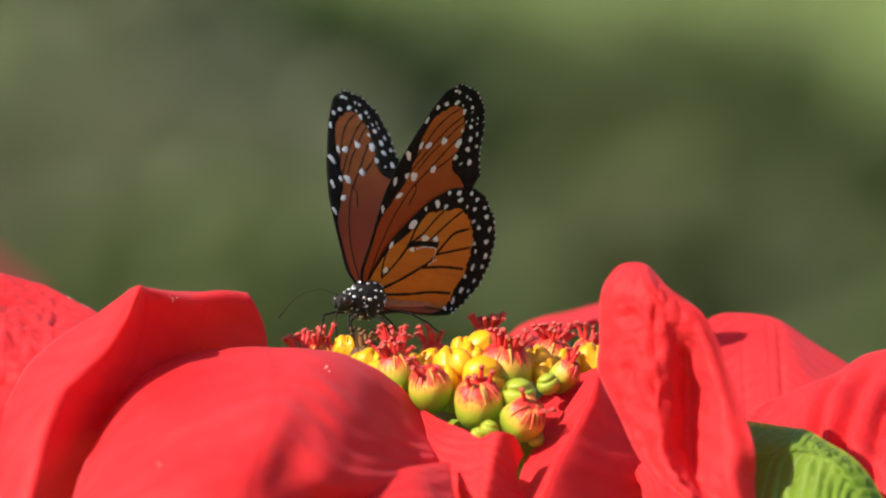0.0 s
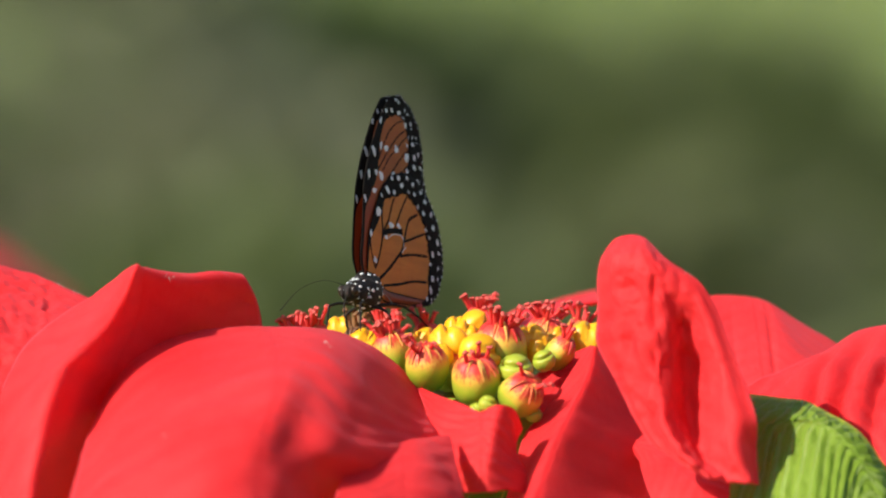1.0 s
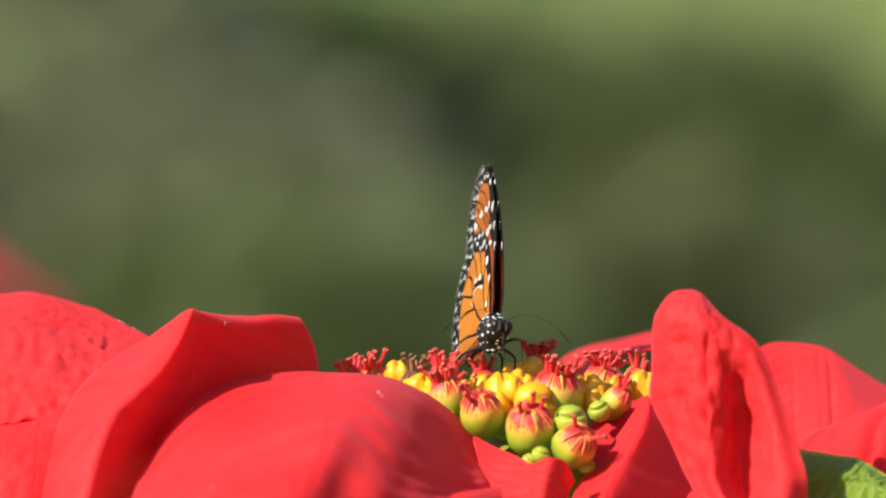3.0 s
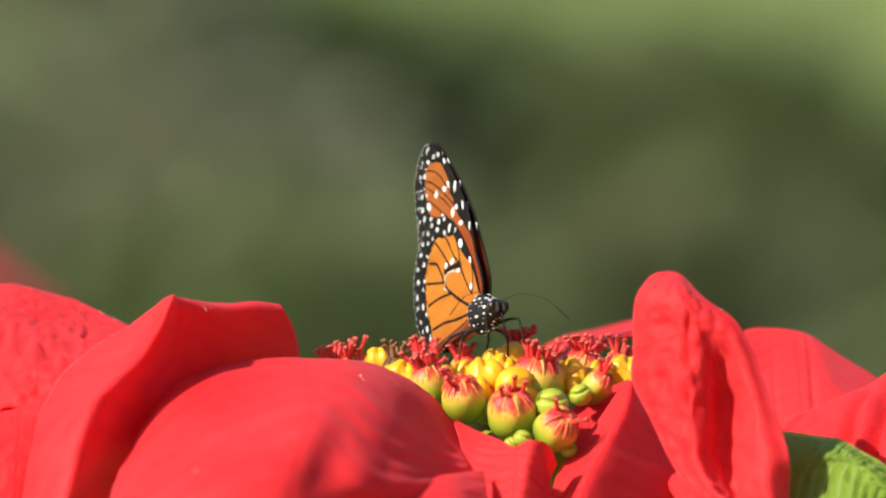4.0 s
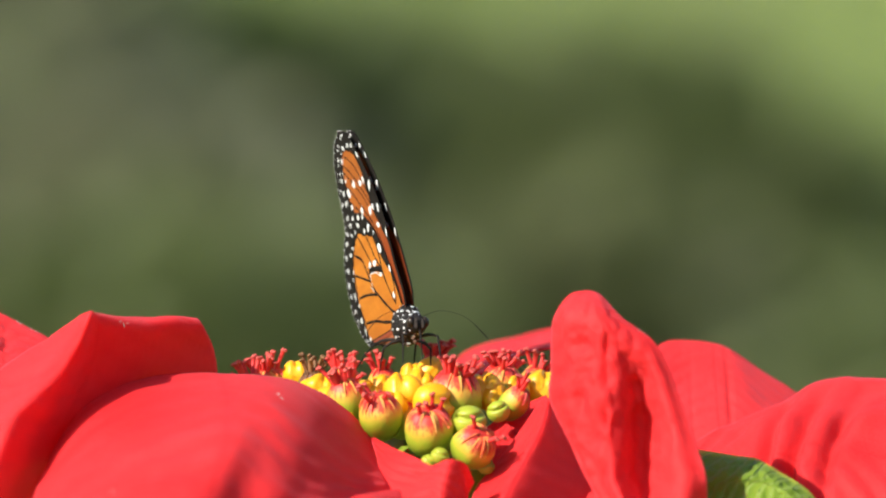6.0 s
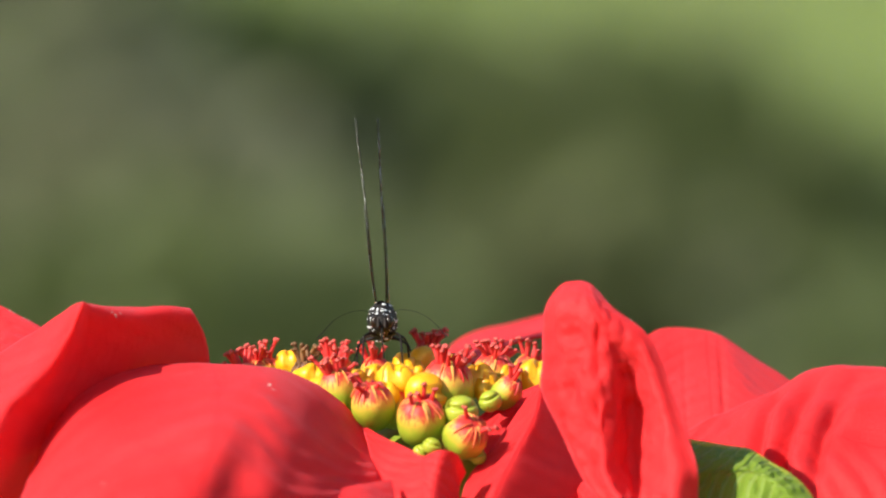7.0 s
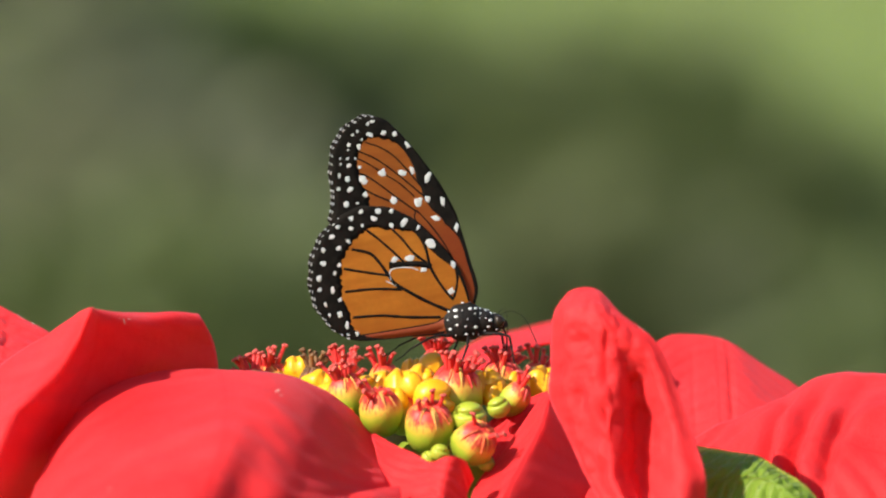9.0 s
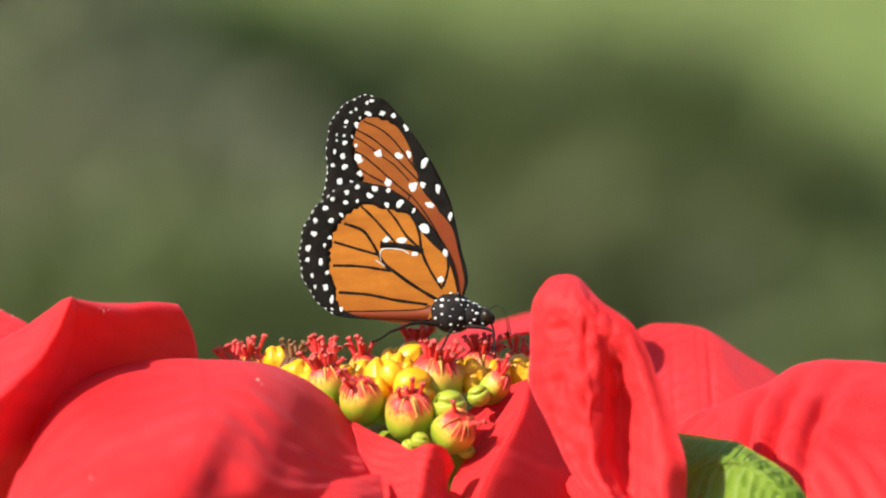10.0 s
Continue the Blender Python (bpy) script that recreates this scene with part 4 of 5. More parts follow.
def wing(kind, edge, inner_edge, veins, pale_veins, spots, dots, fringe, skin, side):
    """One wing in its own plane, hinged at the origin; side +1 is the butterfly's left."""
    n = 150
    rim = spline([(x, 0, z - HINGE_Z) for x, z in edge], n)
    inner = spline([(x, 0, z - HINGE_Z) for x, z in inner_edge], n)
    wr = random.Random(7)

    def lift(x, z):
        return Vector((x * MM, side * camber(x, z) * MM, z * MM))

    for i, (p, q) in enumerate(zip(rim, inner)):
        wide = (p - q).length
        if wide > 2.5:
            rim[i] = p + p.normalized() * 0.14 * math.sin(i * 0.62)
            inner[i] = q + (p - q).normalized() * 0.55 * noise.noise(Vector((i * 0.37, 3.1 * len(edge), 0)))

    def strip(first, last, rings):
        bm = bmesh.new()
        vs = [[bm.verts.new(lift(*(a.lerp(b, k / rings)).xz)) for k in range(rings + 1)] for a, b in zip(first, last)]
        for a, b in zip(vs, vs[1:]):
            for k in range(rings):
                bm.faces.new((a[k], b[k], b[k + 1], a[k + 1]))
        bmesh.ops.remove_doubles(bm, verts=bm.verts, dist=1e-7)
        return bm

    def thicken(ob, mm):
        so = ob.modifiers.new("thickness", "SOLIDIFY")
        so.thickness, so.offset = mm * MM, 0.0

    ob = part(kind, strip([Vector((0, 0, 0))] * (n + 1), [p * 0.995 for p in rim], 22), skin, fly)
    thicken(ob, 0.06)
    edge_ob = part("border", strip(inner, rim, 5), BORDER, ob, "black wing border")
    thicken(edge_ob, 0.11)
    for pts, wide, paint in [(*v, BORDER) for v in veins] + [(*v, WHITE) for v in pale_veins]:
        line = spline([(x, 0, z - HINGE_Z) for x, z in pts], 16)
        outline = []
        for i, p in enumerate(line):
            t = (line[min(i + 1, 16)] - line[max(i - 1, 0)]).normalized()
            s = Vector((-t.z, 0, t.x)) * wide * (1.05 + 0.35 * noise.noise(p * 0.9))
            outline.append(((p + s).xz, (p - s).xz))
        bm = bmesh.new()
        rings = []
        for a, b in outline:
            qa, qb = lift(*a), lift(*b)
            up = Vector((0, 0.05 * MM, 0))
            rings.append([bm.verts.new(q) for q in (qa - up, qb - up, qb + up, qa + up)])
        for r0, r1 in zip(rings, rings[1:]):
            for k in range(4):
                bm.faces.new((r0[k], r0[k - 1], r1[k - 1], r1[k]))
        bmesh.ops.recalc_face_normals(bm, faces=bm.faces)
        part("vein", bm, paint, ob)
    marks = [(x, z - HINGE_Z, a, b, wr.uniform(-0.4, 0.4)) for x, z, a, b in spots + dots]
    for i in range(*fringe):
        t = (rim[i + 1] - rim[i - 1]).normalized()
        q = rim[i] - rim[i].normalized() * 0.14
        marks.append((q.x, q.z, 0.32 * wr.uniform(0.6, 1.3), 0.13 * wr.uniform(0.7, 1.2), math.atan2(t.z, t.x)))
    for x, z, a, b, ang in marks:
        bm = bmesh.new()
        rings = []
        for y, shrink in ((-0.070, 0.94), (-0.064, 1.0), (0.064, 1.0), (0.070, 0.94)):
            ring = []
            for j in range(10):
                q = math.tau * j / 10
                k = 0.86 * shrink * (1 + 0.75 * noise.noise(Vector((math.cos(q) * 1.3 + x * 3, math.sin(q) * 1.3, z * 3))))
                u, v = a * k * math.cos(q), b * k * math.sin(q)
                ring.append(bm.verts.new(lift(x + u * math.cos(ang) - v * math.sin(ang), z + u * math.sin(ang) + v * math.cos(ang)) + Vector((0, y * MM, 0))))
            rings.append(ring)
        for r0, r1 in zip(rings, rings[1:]):
            for j in range(10):
                bm.faces.new((r0[j], r0[j - 1], r1[j - 1], r1[j]))
        bm.faces.new(rings[0])
        bm.faces.new(rings[-1])
        bmesh.ops.recalc_face_normals(bm, faces=bm.faces)
        part("spot", bm, WHITE, ob)
    return ob


FORE_VEINS = [([(-16.0, 33.0), (-13.3, 31.8), (-11.0, 30.1), (-8.8, 27.5), (-6.0, 23.6)], 0.13),
              ([(-17.3, 31.5), (-14.5, 30.0), (-11.7, 27.8), (-8.7, 25.0), (-5.8, 22.1)], 0.13),
              ([(-17.7, 30.3), (-15.5, 29.0), (-12.7, 26.8), (-10.3, 25.1), (-7.6, 22.3)], 0.12),
              ([(-19.3, 28.1), (-16.3, 27.0), (-13.7, 25.0), (-11.0, 22.6), (-7.4, 19.6)], 0.14),
              ([(-17.3, 25.0), (-14.7, 23.3), (-11.8, 21.8)], 0.14),
              ([(-7.4, 19.8), (-5.2, 17.1), (-2.5, 12.8), (-0.3, 7.3), (0.8, 2.3)], 0.12),
              ([(-7.6, 19.6), (-7.8, 18.3), (-6.5, 15.8)], 0.12),
              ([(-9.5, 32.1), (-7.8, 29.3), (-6.3, 25.8), (-5.4, 22.3)], 0.14)]
HIND_VEINS = [([(-20.2, 2.5), (-15.0, 2.1), (-10.0, 1.1), (-4.3, 0.3)], 0.24),
              ([(-2.5, 1.1), (-6.7, 3.6), (-10.7, 6.5), (-12.0, 7.5), (-13.2, 9.5), (-14.0, 11.1)], 0.28),
              ([(-21.2, 7.3), (-16.0, 7.1), (-10.8, 6.3)], 0.22),
              ([(-21.0, 11.5), (-17.0, 10.3), (-12.8, 9.1)], 0.22),
              ([(-19.2, 14.8), (-16.0, 13.6), (-14.5, 11.8), (-13.6, 10.1)], 0.24),
              ([(-16.2, 17.9), (-14.0, 15.8), (-11.6, 13.1), (-9.6, 10.7)], 0.2),
              ([(-12.0, 17.9), (-10.0, 15.5), (-8.1, 12.6), (-5.9, 10.5)], 0.2),
              ([(-6.7, 15.8), (-5.8, 13.0), (-5.3, 9.6), (-3.6, 5.9), (-1.7, 3.1)], 0.24),
              ([(-12.8, 11.0), (-9.6, 10.8), (-7.4, 10.5), (-5.1, 9.7)], 0.5),
              ([(-1.6, 11.1), (-0.7, 8.1), (-0.8, 5.9), (-1.6, 3.5)], 0.2),
              ([(-18.8, -0.9), (-12.0, -0.8), (-6.0, -0.6), (-3.8, 0.1)], 0.1)]
HIND_PALE = [([(-12.6, 8.1), (-12.8, 9.4), (-12.3, 10.2), (-10.8, 10.3), (-8.8, 10.0), (-7.6, 9.4)], 0.085),
              ([(-13.6, 8.2), (-12.7, 7.7), (-11.9, 7.1)], 0.08)]
FORE_SPOTS = [(-13.2, 27.2, 0.9, 0.8), (-9.5, 26.8, 0.9, 0.6), (-7.7, 27.1, 0.5, 0.7), (-4.9, 25.6, 0.6, 1.2), (-11.5, 22.1, 0.7, 0.9), (-6.9, 21.4, 0.9, 0.9), (-5.2, 21.6, 0.6, 0.6), (-2.5, 20.9, 0.4, 1.0), (-3.9, 18.0, 0.9, 0.6), (-0.3, 16.0, 0.4, 0.9), (-16.8, 26.3, 0.8, 0.8), (-16.5, 23.6, 0.5, 0.7), (-19.2, 24.8, 0.6, 0.6), (-20.1, 22.2, 0.6, 0.6), (-15.1, 34.3, 0.8, 0.4), (-12.4, 34.4, 0.7, 0.5), (-10.5, 33.9, 0.5, 0.5), (-8.3, 31.7, 0.4, 0.8)]
FORE_DOTS = [(-15.2, 36.3, 0.4, 0.4), (-14.3, 36.6, 0.5, 0.3), (-17.2, 35.1, 0.3, 0.3), (-18.1, 34.5, 0.3, 0.3), (-18.9, 32.9, 0.4, 0.4), (-17.2, 32.3, 0.5, 0.5), (-16.5, 33.5, 0.2, 0.3), (-19.1, 31.9, 0.2, 0.2), (-19.3, 30.4, 0.3, 0.3), (-17.9, 30.2, 0.2, 0.3), (-20.6, 30.5, 0.2, 0.3), (-19.1, 29.1, 0.5, 0.4), (-17.2, 28.6, 0.3, 0.4), (-20.6, 29.5, 0.2, 0.3), (-21.0, 27.5, 0.3, 0.5), (-19.5, 26.7, 0.5, 0.5), (-21.3, 25.0, 0.4, 0.4), (-18.0, 22.2, 0.4, 0.2)]
HIND_SPOTS = [(-11.6, 12.0, 0.7, 0.6), (-8.9, 11.8, 1.0, 0.7), (-6.6, 9.3, 0.8, 0.5), (-4.8, 13.8, 1.0, 0.9), (-1.1, 9.4, 0.5, 0.9), (-2.0, 4.8, 0.7, 0.6), (-9.2, 18.3, 0.8, 0.8), (-11.5, 18.1, 0.5, 0.6), (-6.8, 17.0, 0.3, 0.6), (-11.3, 20.6, 0.5, 0.4), (-14.6, 19.7, 0.7, 0.6), (-16.8, 18.8, 0.3, 0.4), (-13.7, 21.0, 0.6, 0.5)]
HIND_DOTS = [(-16.8, 21.3, 0.5, 0.5), (-18.7, 20.3, 0.5, 0.5), (-18.9, 18.5, 0.5, 0.4), (-21.2, 19.1, 0.5, 0.4), (-22.5, 17.6, 0.6, 0.5), (-19.6, 16.3, 0.5, 0.5), (-24.3, 15.3, 0.4, 0.6), (-21.4, 15.3, 0.6, 0.5), (-24.6, 13.0, 0.6, 0.6), (-21.7, 12.3, 0.5, 0.4), (-25.6, 10.4, 0.5, 0.6), (-22.7, 10.9, 0.3, 0.5), (-25.7, 8.3, 0.5, 0.6), (-23.4, 7.9, 0.5, 0.7), (-24.9, 5.5, 0.3, 0.5), (-22.2, 6.1, 0.4, 0.5), (-24.4, 3.5, 0.3, 0.4), (-22.5, 3.4, 0.5, 0.7), (-21.4, 1.3, 0.4, 0.7), (-19.7, -0.5, 0.4, 0.6), (-21.4, -0.5, 0.4, 0.2)]
wings = {}
for side in (1, -1):
    f = wing("forewing", FORE_EDGE, FORE_INNER, FORE_VEINS, [], FORE_SPOTS, FORE_DOTS, (70, 122, 3), FORE, side)
    h = wing("hindwing", HIND_EDGE, HIND_INNER, HIND_VEINS, HIND_PALE, HIND_SPOTS, HIND_DOTS, (64, 124, 3), HIND, side)
    bm = bmesh.new()
    rows_of_fold = []
    for top, low in zip(spline([(-18.6, 0, -2.5), (-12, 0, -2.35), (-6, 0, -2.1), (-3.6, 0, -1.5)], 12), spline([(-19.0, 0, -3.2), (-13, 0, -3.75), (-8, 0, -3.95), (-4.4, 0, -4.1)], 12)):
        rows_of_fold.append([bm.verts.new((p.x * MM, side * (camber(p.x, p.z) + dy) * MM, p.z * MM)) for p, dy in ((top, -0.045), (top, 0.045), (low, 0.045), (low, -0.045))])
    for r0, r1 in zip(rows_of_fold, rows_of_fold[1:]):
        for k in range(4):
            bm.faces.new((r0[k], r0[k - 1], r1[k - 1], r1[k]))
    bmesh.ops.recalc_face_normals(bm, faces=bm.faces)
    part("anal_fold", bm, FOLD, h, "red-brown folded hind margin")
    wings[side] = (f, h)
left_wings, right_wings = wings[1], wings[-1]

bm = bmesh.new()
ball(bm, (0, 0, -1.1 * MM), (4.0 * MM, 2.7 * MM, 3.7 * MM), Matrix.Rotation(radians(28), 3, "Y"), 24, 16, 0.08)
ball(bm, (3.2 * MM, 0, -1.5 * MM), (3.0 * MM, 2.2 * MM, 2.3 * MM), Matrix.Rotation(radians(20), 3, "Y"), 20, 14, 0.06)
thorax = part("thorax", bm, CHITIN, fly, "black thorax dotted with white")
bm = bmesh.new()
tube(bm, [Vector(p) * MM for p in ((-1.5, 0, -1.7), (-7, 0, -1.9), (-13, 0, -1.5), (-18.0, 0, -0.8))], [1.6 * MM, 1.3 * MM, 1.0 * MM, 0.4 * MM], 14)
for v in bm.verts:
    v.co.y *= 0.45
abdomen = part("abdomen", bm, plain("abdomen_brown", (0.20, 0.045, 0.014), (0.36, 0.095, 0.028), 400, 0.5, 0.0002), fly, "dark brown abdomen")
bm = bmesh.new()
ball(bm, (5.6 * MM, 0, -2.0 * MM), (1.7 * MM, 1.8 * MM, 1.7 * MM), None, 18, 12, 0.05)
head = part("head", bm, CHITIN, fly, "black head with white dots")
for sy in (1, -1):
    bm = bmesh.new()
    ball(bm, (6.2 * MM, sy * 1.30 * MM, -1.7 * MM), (0.95 * MM, 0.75 * MM, 1.05 * MM), None, 14, 10)
    part("eye", bm, plain("eye_dark", (0.01, 0.006, 0.004), (0.03, 0.018, 0.01), 900, 0.3, 0, 0.35), head, "dark compound eye")
    bm = bmesh.new()
    tube(bm, [Vector(p) * MM for p in ((6.4, sy * 0.8, -0.7), (8.2, sy * 3.8, 0.1), (9.6, sy * 8.0, -1.4), (10.4, sy * 11.6, -5.2))], [0.07 * MM, 0.045 * MM, 0.045 * MM, 0.11 * MM], 6)
    part("antenna", bm, CHITIN, head, "thin black clubbed antenna")
    bm = bmesh.new()
    ball(bm, (6.9 * MM, sy * 0.6 * MM, -2.1 * MM), (0.8 * MM, 0.35 * MM, 1.1 * MM), Matrix.Rotation(radians(-25), 3, "Y"), 10, 8)
    part("palp", bm, plain("palp_pale", (0.008, 0.007, 0.007), (0.05, 0.04, 0.035), 900, 0.8, 0, 0.1), head, "pale striped palp")
bm = bmesh.new()
tube(bm, [Vector(p) * MM for p in ((6.8, 0, -2.6), (7.6, 0, -4.8), (7.2, 0.3, -8.5))], [0.2 * MM, 0.15 * MM, 0.12 * MM], 6)
part("proboscis", bm, CHITIN, head, "thin black proboscis")
for sy in (1, -1):
    for start, knee, foot in (((2.4, 1.2, -3.6), (7.4, 3.2, -4.4), (7.8, 3.6, -9.4)), ((0.4, 1.4, -3.9), (-0.6, 4.4, -5.2), (-2.6, 4.8, -9.6)), ((-2.0, 1.2, -3.4), (-7.4, 3.8, -3.2), (-14.2, 5.4, -6.4))):
        hip, knee, foot = (Vector((x, sy * y, z)) for x, y, z in (start, knee, foot))
        shin = knee.lerp(foot, 0.55) + Vector((0, 0, 0.3))
        bm = bmesh.new()
        tube(bm, [hip * MM, hip.lerp(knee, 0.6) * MM + Vector((0, 0, 0.0003)), knee * MM], [0.36 * MM, 0.28 * MM, 0.22 * MM], 6)
        tube(bm, [knee * MM, shin * MM], [0.22 * MM, 0.18 * MM], 6)
        tube(bm, [shin * MM, (shin.lerp(foot, 0.5) - Vector((0, 0, 0.2))) * MM, foot * MM], [0.17 * MM, 0.13 * MM, 0.10 * MM], 6)
        part("leg", bm, CHITIN, fly, "thin black jointed leg")


def white_dots(ob, centre, radii, count, size, seed, turn=None):
    dr = random.Random(seed)
    placed = []
    tries = 0
    while len(placed) < count and tries < 4000:
        tries += 1
        u = Vector((dr.gauss(0, 1), dr.gauss(0, 1), dr.gauss(0, 1))).normalized()
        if any((u - q).length < 0.31 for q in placed):
            continue
        placed.append(u)
        p = Vector((u.x * radii[0], u.y * radii[1], u.z * radii[2]))
        n = Vector((u.x / radii[0], u.y / radii[1], u.z / radii[2])).normalized()
        if turn:
            p, n = turn @ p, turn @ n
        q = n.to_track_quat("Z", "Y").to_matrix()
        k = size * dr.uniform(0.45, 1.4)
        bm = bmesh.new()
        ball(bm, (p + Vector(centre)) * MM, (k * MM, k * 0.7 * MM, 0.12 * MM), q, 8, 5)
        part("spot", bm, WHITE, ob)


white_dots(thorax, (0, 0, -1.1), (4.0, 2.7, 3.7), 64, 0.33, 3, Matrix.Rotation(radians(28), 3, "Y"))
white_dots(thorax, (3.2, 0, -1.5), (3.0, 2.2, 2.3), 40, 0.34, 5, Matrix.Rotation(radians(20), 3, "Y"))
white_dots(head, (5.6, 0, -2.0), (1.7, 1.8, 1.7), 20, 0.22, 9)

# ---- poses over the clip ----
# the flower head sways in the wind: nod, lean and twist in degrees, then shift and rise in millimetres
SWAY = [
    (0.0, -0.48, -0.32, -0.27, -5.16, 0.78),
    (0.5, -2.08, -0.23, 0.58, -3.66, -0.4),
    (1.0, -1.9, -1.01, 1.34, -11.56, 6.0),
    (1.5, -1.54, -0.48, 0.27, -7.48, 1.98),
    (2.0, -1.44, 0.25, 0.62, 0.35, -4.68),
    (2.2, -1.47, -0.06, 0.86, -0.78, -3.02),
    (3.3, -0.47, 0.19, -0.44, 0.22, -1.92),
    (3.5, -0.47, 0.19, -0.44, 1.17, -2.85),
    (4.0, -1.33, -0.36, 0.22, -2.77, 0.71),
    (4.5, -0.58, -0.1, 0.22, -2.21, -0.02),
    (5.0, 0.0, 0.0, 0.0, 0.0, 0.0),
    (5.5, -0.64, 0.0, 0.39, -0.18, -1.53),
    (6.0, -0.31, 0.04, 0.23, -2.65, -1.48),
    (7.5, 0.09, -0.12, -0.02, -4.5, 1.34),
    (8.0, -1.07, -0.41, 0.29, -5.73, 1.64),
    (8.5, -0.62, -0.28, 0.12, -5.83, 2.1),
    (9.0, 0.11, 0.07, -0.16, -1.49, -0.58),
    (9.5, -0.39, -0.03, -0.07, -1.94, -0.66),
    (10.0, -0.22, -0.24, -0.03, -4.8, 1.37),
]
# the butterfly on the flower head: millimetres and degrees in the head's own frame
BODY_ROWS = [
    (0, -14.2, -2.0, -3.51, -0.8, -3.3, -134.5),
    (0.5, -14.45, -2.0, -5.16, 1.9, -1.7, -131.3),
    (1, -13.31, -2.0, -5.71, 1.8, -6.2, -121.2),
    (1.5, -8.75, -2.0, -4.87, -3.2, -12.8, -103.5),
    (2, -5.49, -2.0, -4.79, 0.9, -16.9, -97.5),
    (2.2, -6.25, -2.0, -4.45, -6.5, -7.4, -85.0),
    (2.6, -3.82, -2.0, -4.69, -6.27, -12.07, -80.03),
    (3.3, 1.05, -2.0, -5.18, -5.8, -21.4, -70.1),
    (3.5, 1.42, -2.0, -4.77, -5.8, -17.1, -66.2),
    (4, 0.88, -2.0, -4.22, -1.7, -18.0, -66.1),
    (4.5, 2.21, -2.0, -3.54, -0.1, -13.3, -68.8),
    (5, 3.71, -2.0, -3.02, 1.0, -9.4, -64.6),
    (5.5, 4.27, -2.0, -3.06, 1.7, -9.9, -62.2),
    (5.7, 4.27, -2.0, -3.06, 1.7, -9.9, -62.2),
    (5.8, 1.86, -2.0, -3.4, -0.7, -10.3, -73.1),
    (5.9, 7.57, -2.0, -3.71, 51.1, 40.9, -135.5),
    (6, 1.86, -2.0, -3.4, -0.7, -10.3, -73.1),
    (7.3, -1.32, -2.0, -5.05, 4.9, -3.2, -97.0),
    (7.5, 1.66, -2.0, -4.46, 8.8, 0.1, -83.1),
    (8, 4.38, -2.0, -5.06, 4.1, 2.6, -67.0),
    (8.3, 4.38, -2.0, -5.06, 4.1, 2.6, -67.0),
    (8.5, 7.41, -2.0, -1.8, 3.3, -10.4, -39.1),
    (9, 11.69, -2.0, -3.44, 3.3, -6.1, 11.5),
    (9.5, 12.12, -2.0, -3.11, 4.4, -5.7, 5.7),
    (10, 13.33, -2.0, -3.88, -1.4, 0.1, 0.0),
]
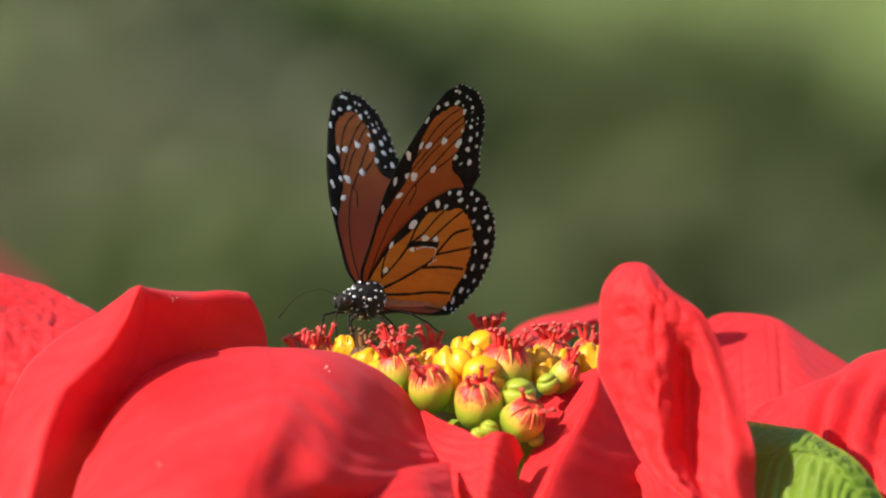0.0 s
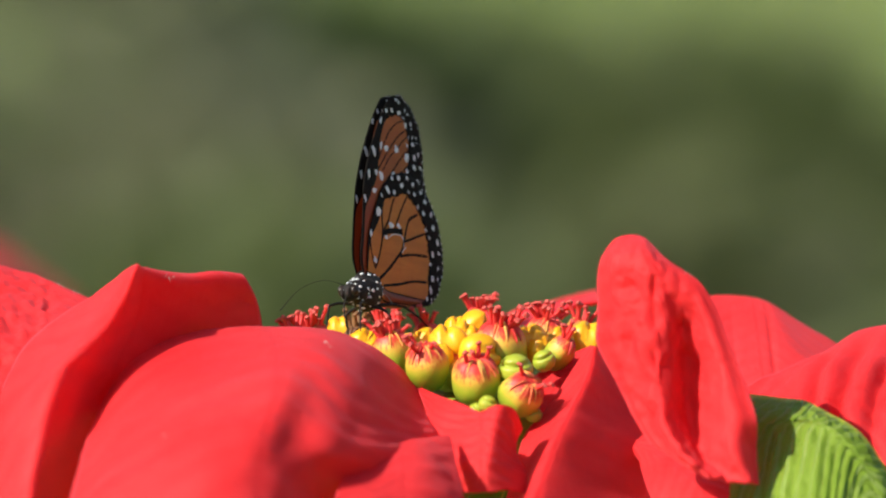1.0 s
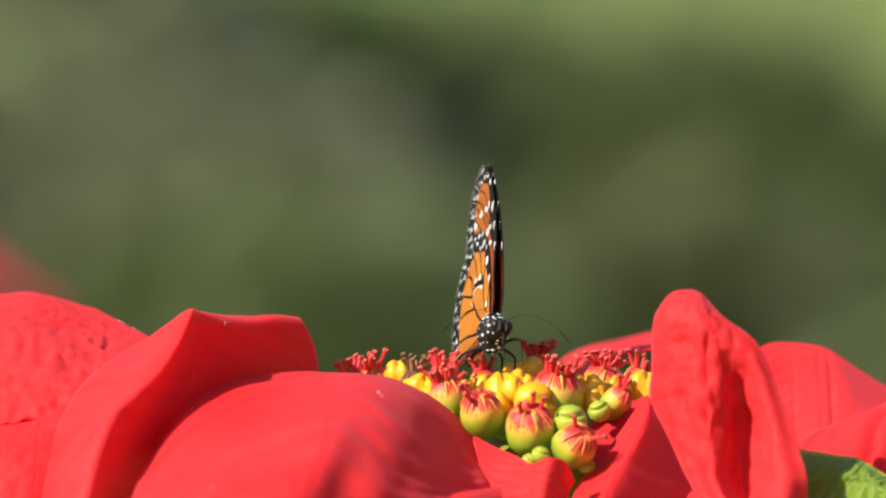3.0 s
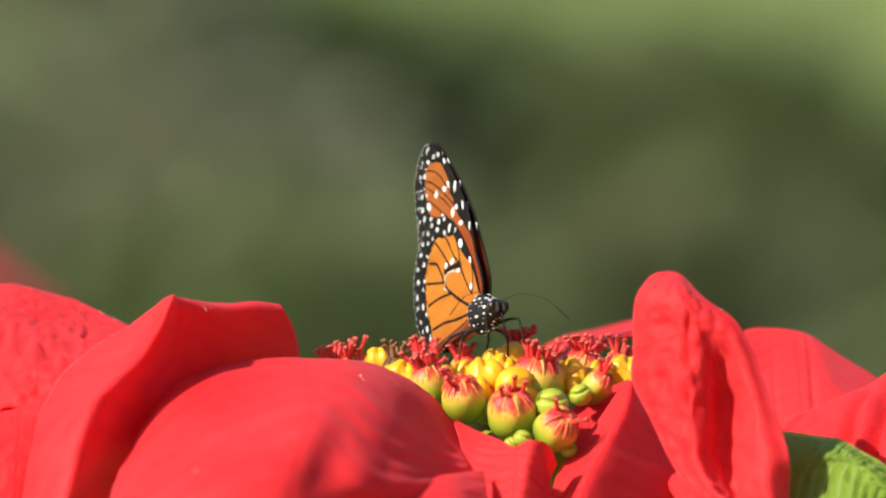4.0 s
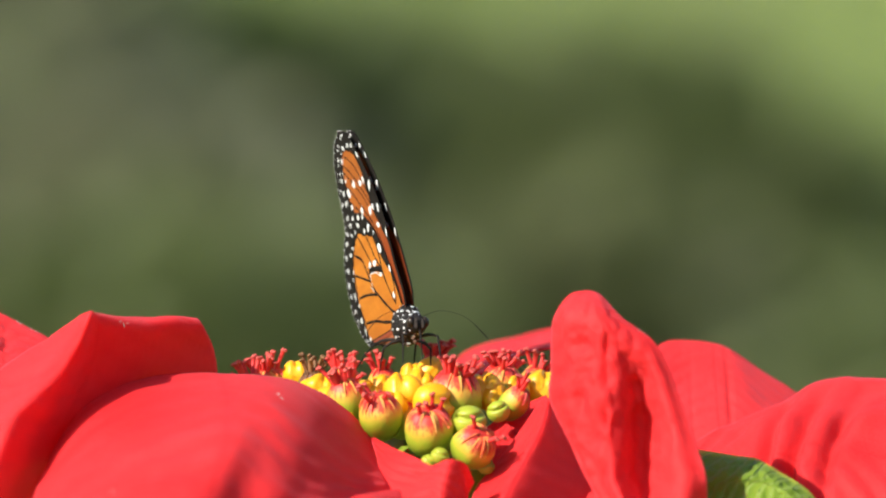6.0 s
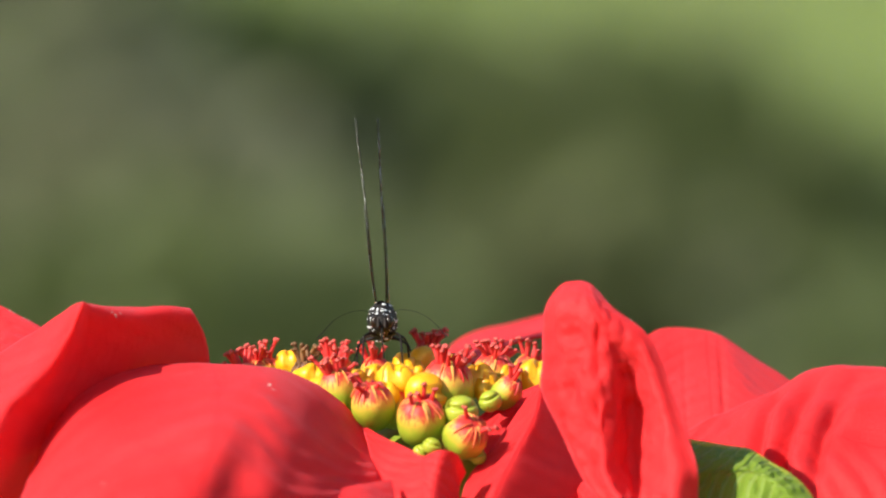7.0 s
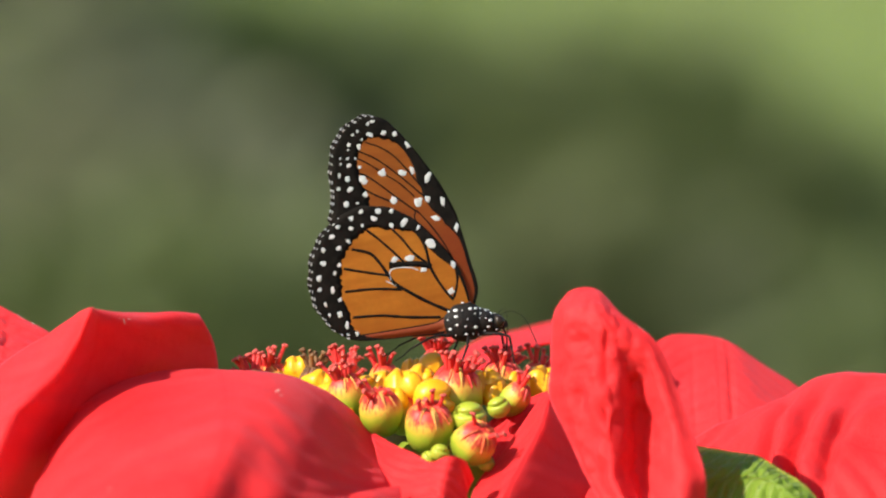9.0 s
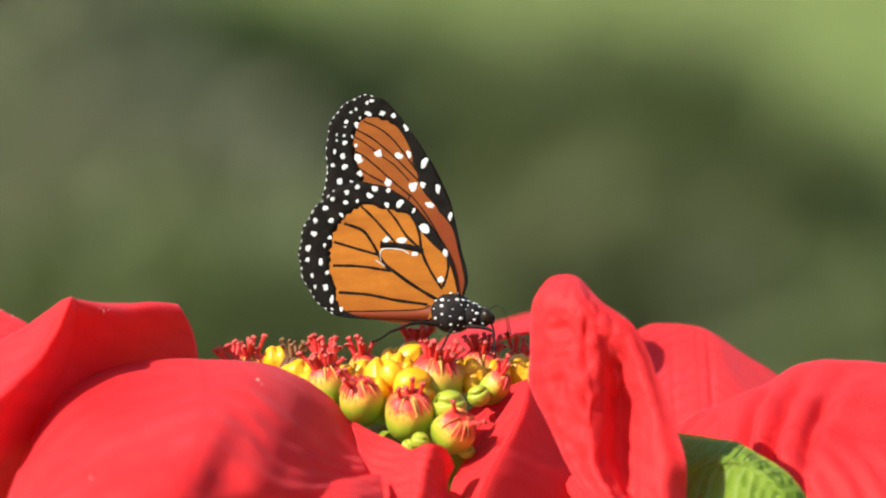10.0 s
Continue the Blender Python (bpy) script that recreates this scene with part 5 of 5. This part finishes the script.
# wing opening of the two sides, then the sweep of fore and hind wings, in degrees
WING_ROWS = [
    (0, 23.8, 19.6, 11.9, -3.5),
    (0.2, 7, 5, 4, -1.0),
    (0.5, 4.0, -2.3, -1.1, -0.2),
    (1, 7.4, -6.5, -1.8, 1.4),
    (1.5, 3.1, -3.9, -4.8, 1.1),
    (2, 1.1, -1.7, -4.5, -0.6),
    (2.2, 12.5, 7.6, -9.8, 5.1),
    (2.6, -4.0, 3.2, -2.8, 3.1),
    (3.3, -4.0, 3.2, -2.8, 3.1),
    (3.5, -3.3, 2.5, -2.8, 1.8),
    (4, -1.1, 0.3, -2.5, 0.7),
    (4.5, -0.0, -0.7, 1.5, -1.4),
    (5, 1.0, -1.2, 0.9, -1.0),
    (5.5, 1.2, -1.9, 1.5, 0.2),
    (5.7, 1.2, -1.9, 1.5, 0.2),
    (5.8, 9.4, -8.8, -0.1, 0.9),
    (5.9, 3.5, 20.5, 15.5, 0.0),
    (6, 9.4, -8.8, -0.1, 0.9),
    (7.3, 3.5, -0.5, 0.2, 0.0),
    (7.5, 2.3, -3.0, 1.0, -0.2),
    (8, 4.3, -2.5, 3.5, -2.4),
    (8.3, 4.3, -2.5, 3.5, -2.4),
    (8.5, 3.0, -2.6, 1.3, -1.1),
    (9, 6.2, -5.0, 0.2, -2.0),
    (9.5, 5.1, -4.2, 1.8, 0.5),
    (10, 1.8, -1.6, 0.2, -0.1),
]


def glide(rows, t):
    """The values of the rows at the time t, on a smooth curve through them."""
    k = max(0, min(len(rows) - 2, sum(r[0] <= t for r in rows) - 1))

    def slope(i):
        a, b = rows[max(0, i - 1)], rows[min(len(rows) - 1, i + 1)]
        return [(q - p) / (b[0] - a[0]) for p, q in zip(a[1:], b[1:])]

    a, b = rows[k], rows[k + 1]
    h = b[0] - a[0]
    u = (t - a[0]) / h
    return [(2 * u ** 3 - 3 * u * u + 1) * p + (u ** 3 - 2 * u * u + u) * h * m + (3 * u * u - 2 * u ** 3) * q + (u ** 3 - u * u) * h * n
            for p, q, m, n in zip(a[1:], b[1:], slope(k), slope(k + 1))]


def head_pose(t):
    nod, lean, twist, shift, rise = glide(SWAY, t)
    return HEAD @ pose((6 + shift) * MM, 0, (rise - 15) * MM, nod, lean, twist) @ Matrix.Translation((-0.006, 0, 0.015))


def body_pose(t):
    x, y, z, rx, ry, rz = glide(BODY_ROWS, t)
    return head_pose(t) @ pose(x * MM, y * MM, z * MM, rx, ry, rz)


def motions():
    ticks = [i / 10 for i in range(101)]
    walk(plant, [(t, head_pose(t)) for t in ticks])
    walk(fly, [(t, body_pose(t)) for t in ticks])
    for (fore, hind), turn in ((right_wings, 1), (left_wings, -1)):
        side = [(t, pose(0, -turn * HINGE_Y * MM, HINGE_Z * MM, right if turn > 0 else -left), back, drop) for t, right, left, back, drop in WING_ROWS]
        walk(hind, [(t, m @ pose(0, -turn * 0.3 * MM, 0, 0, drop, 0)) for t, m, back, drop in side])
        walk(fore, [(t, m @ pose(0, 0, 0, 0, back, 0)) for t, m, back, drop in side])


motions()
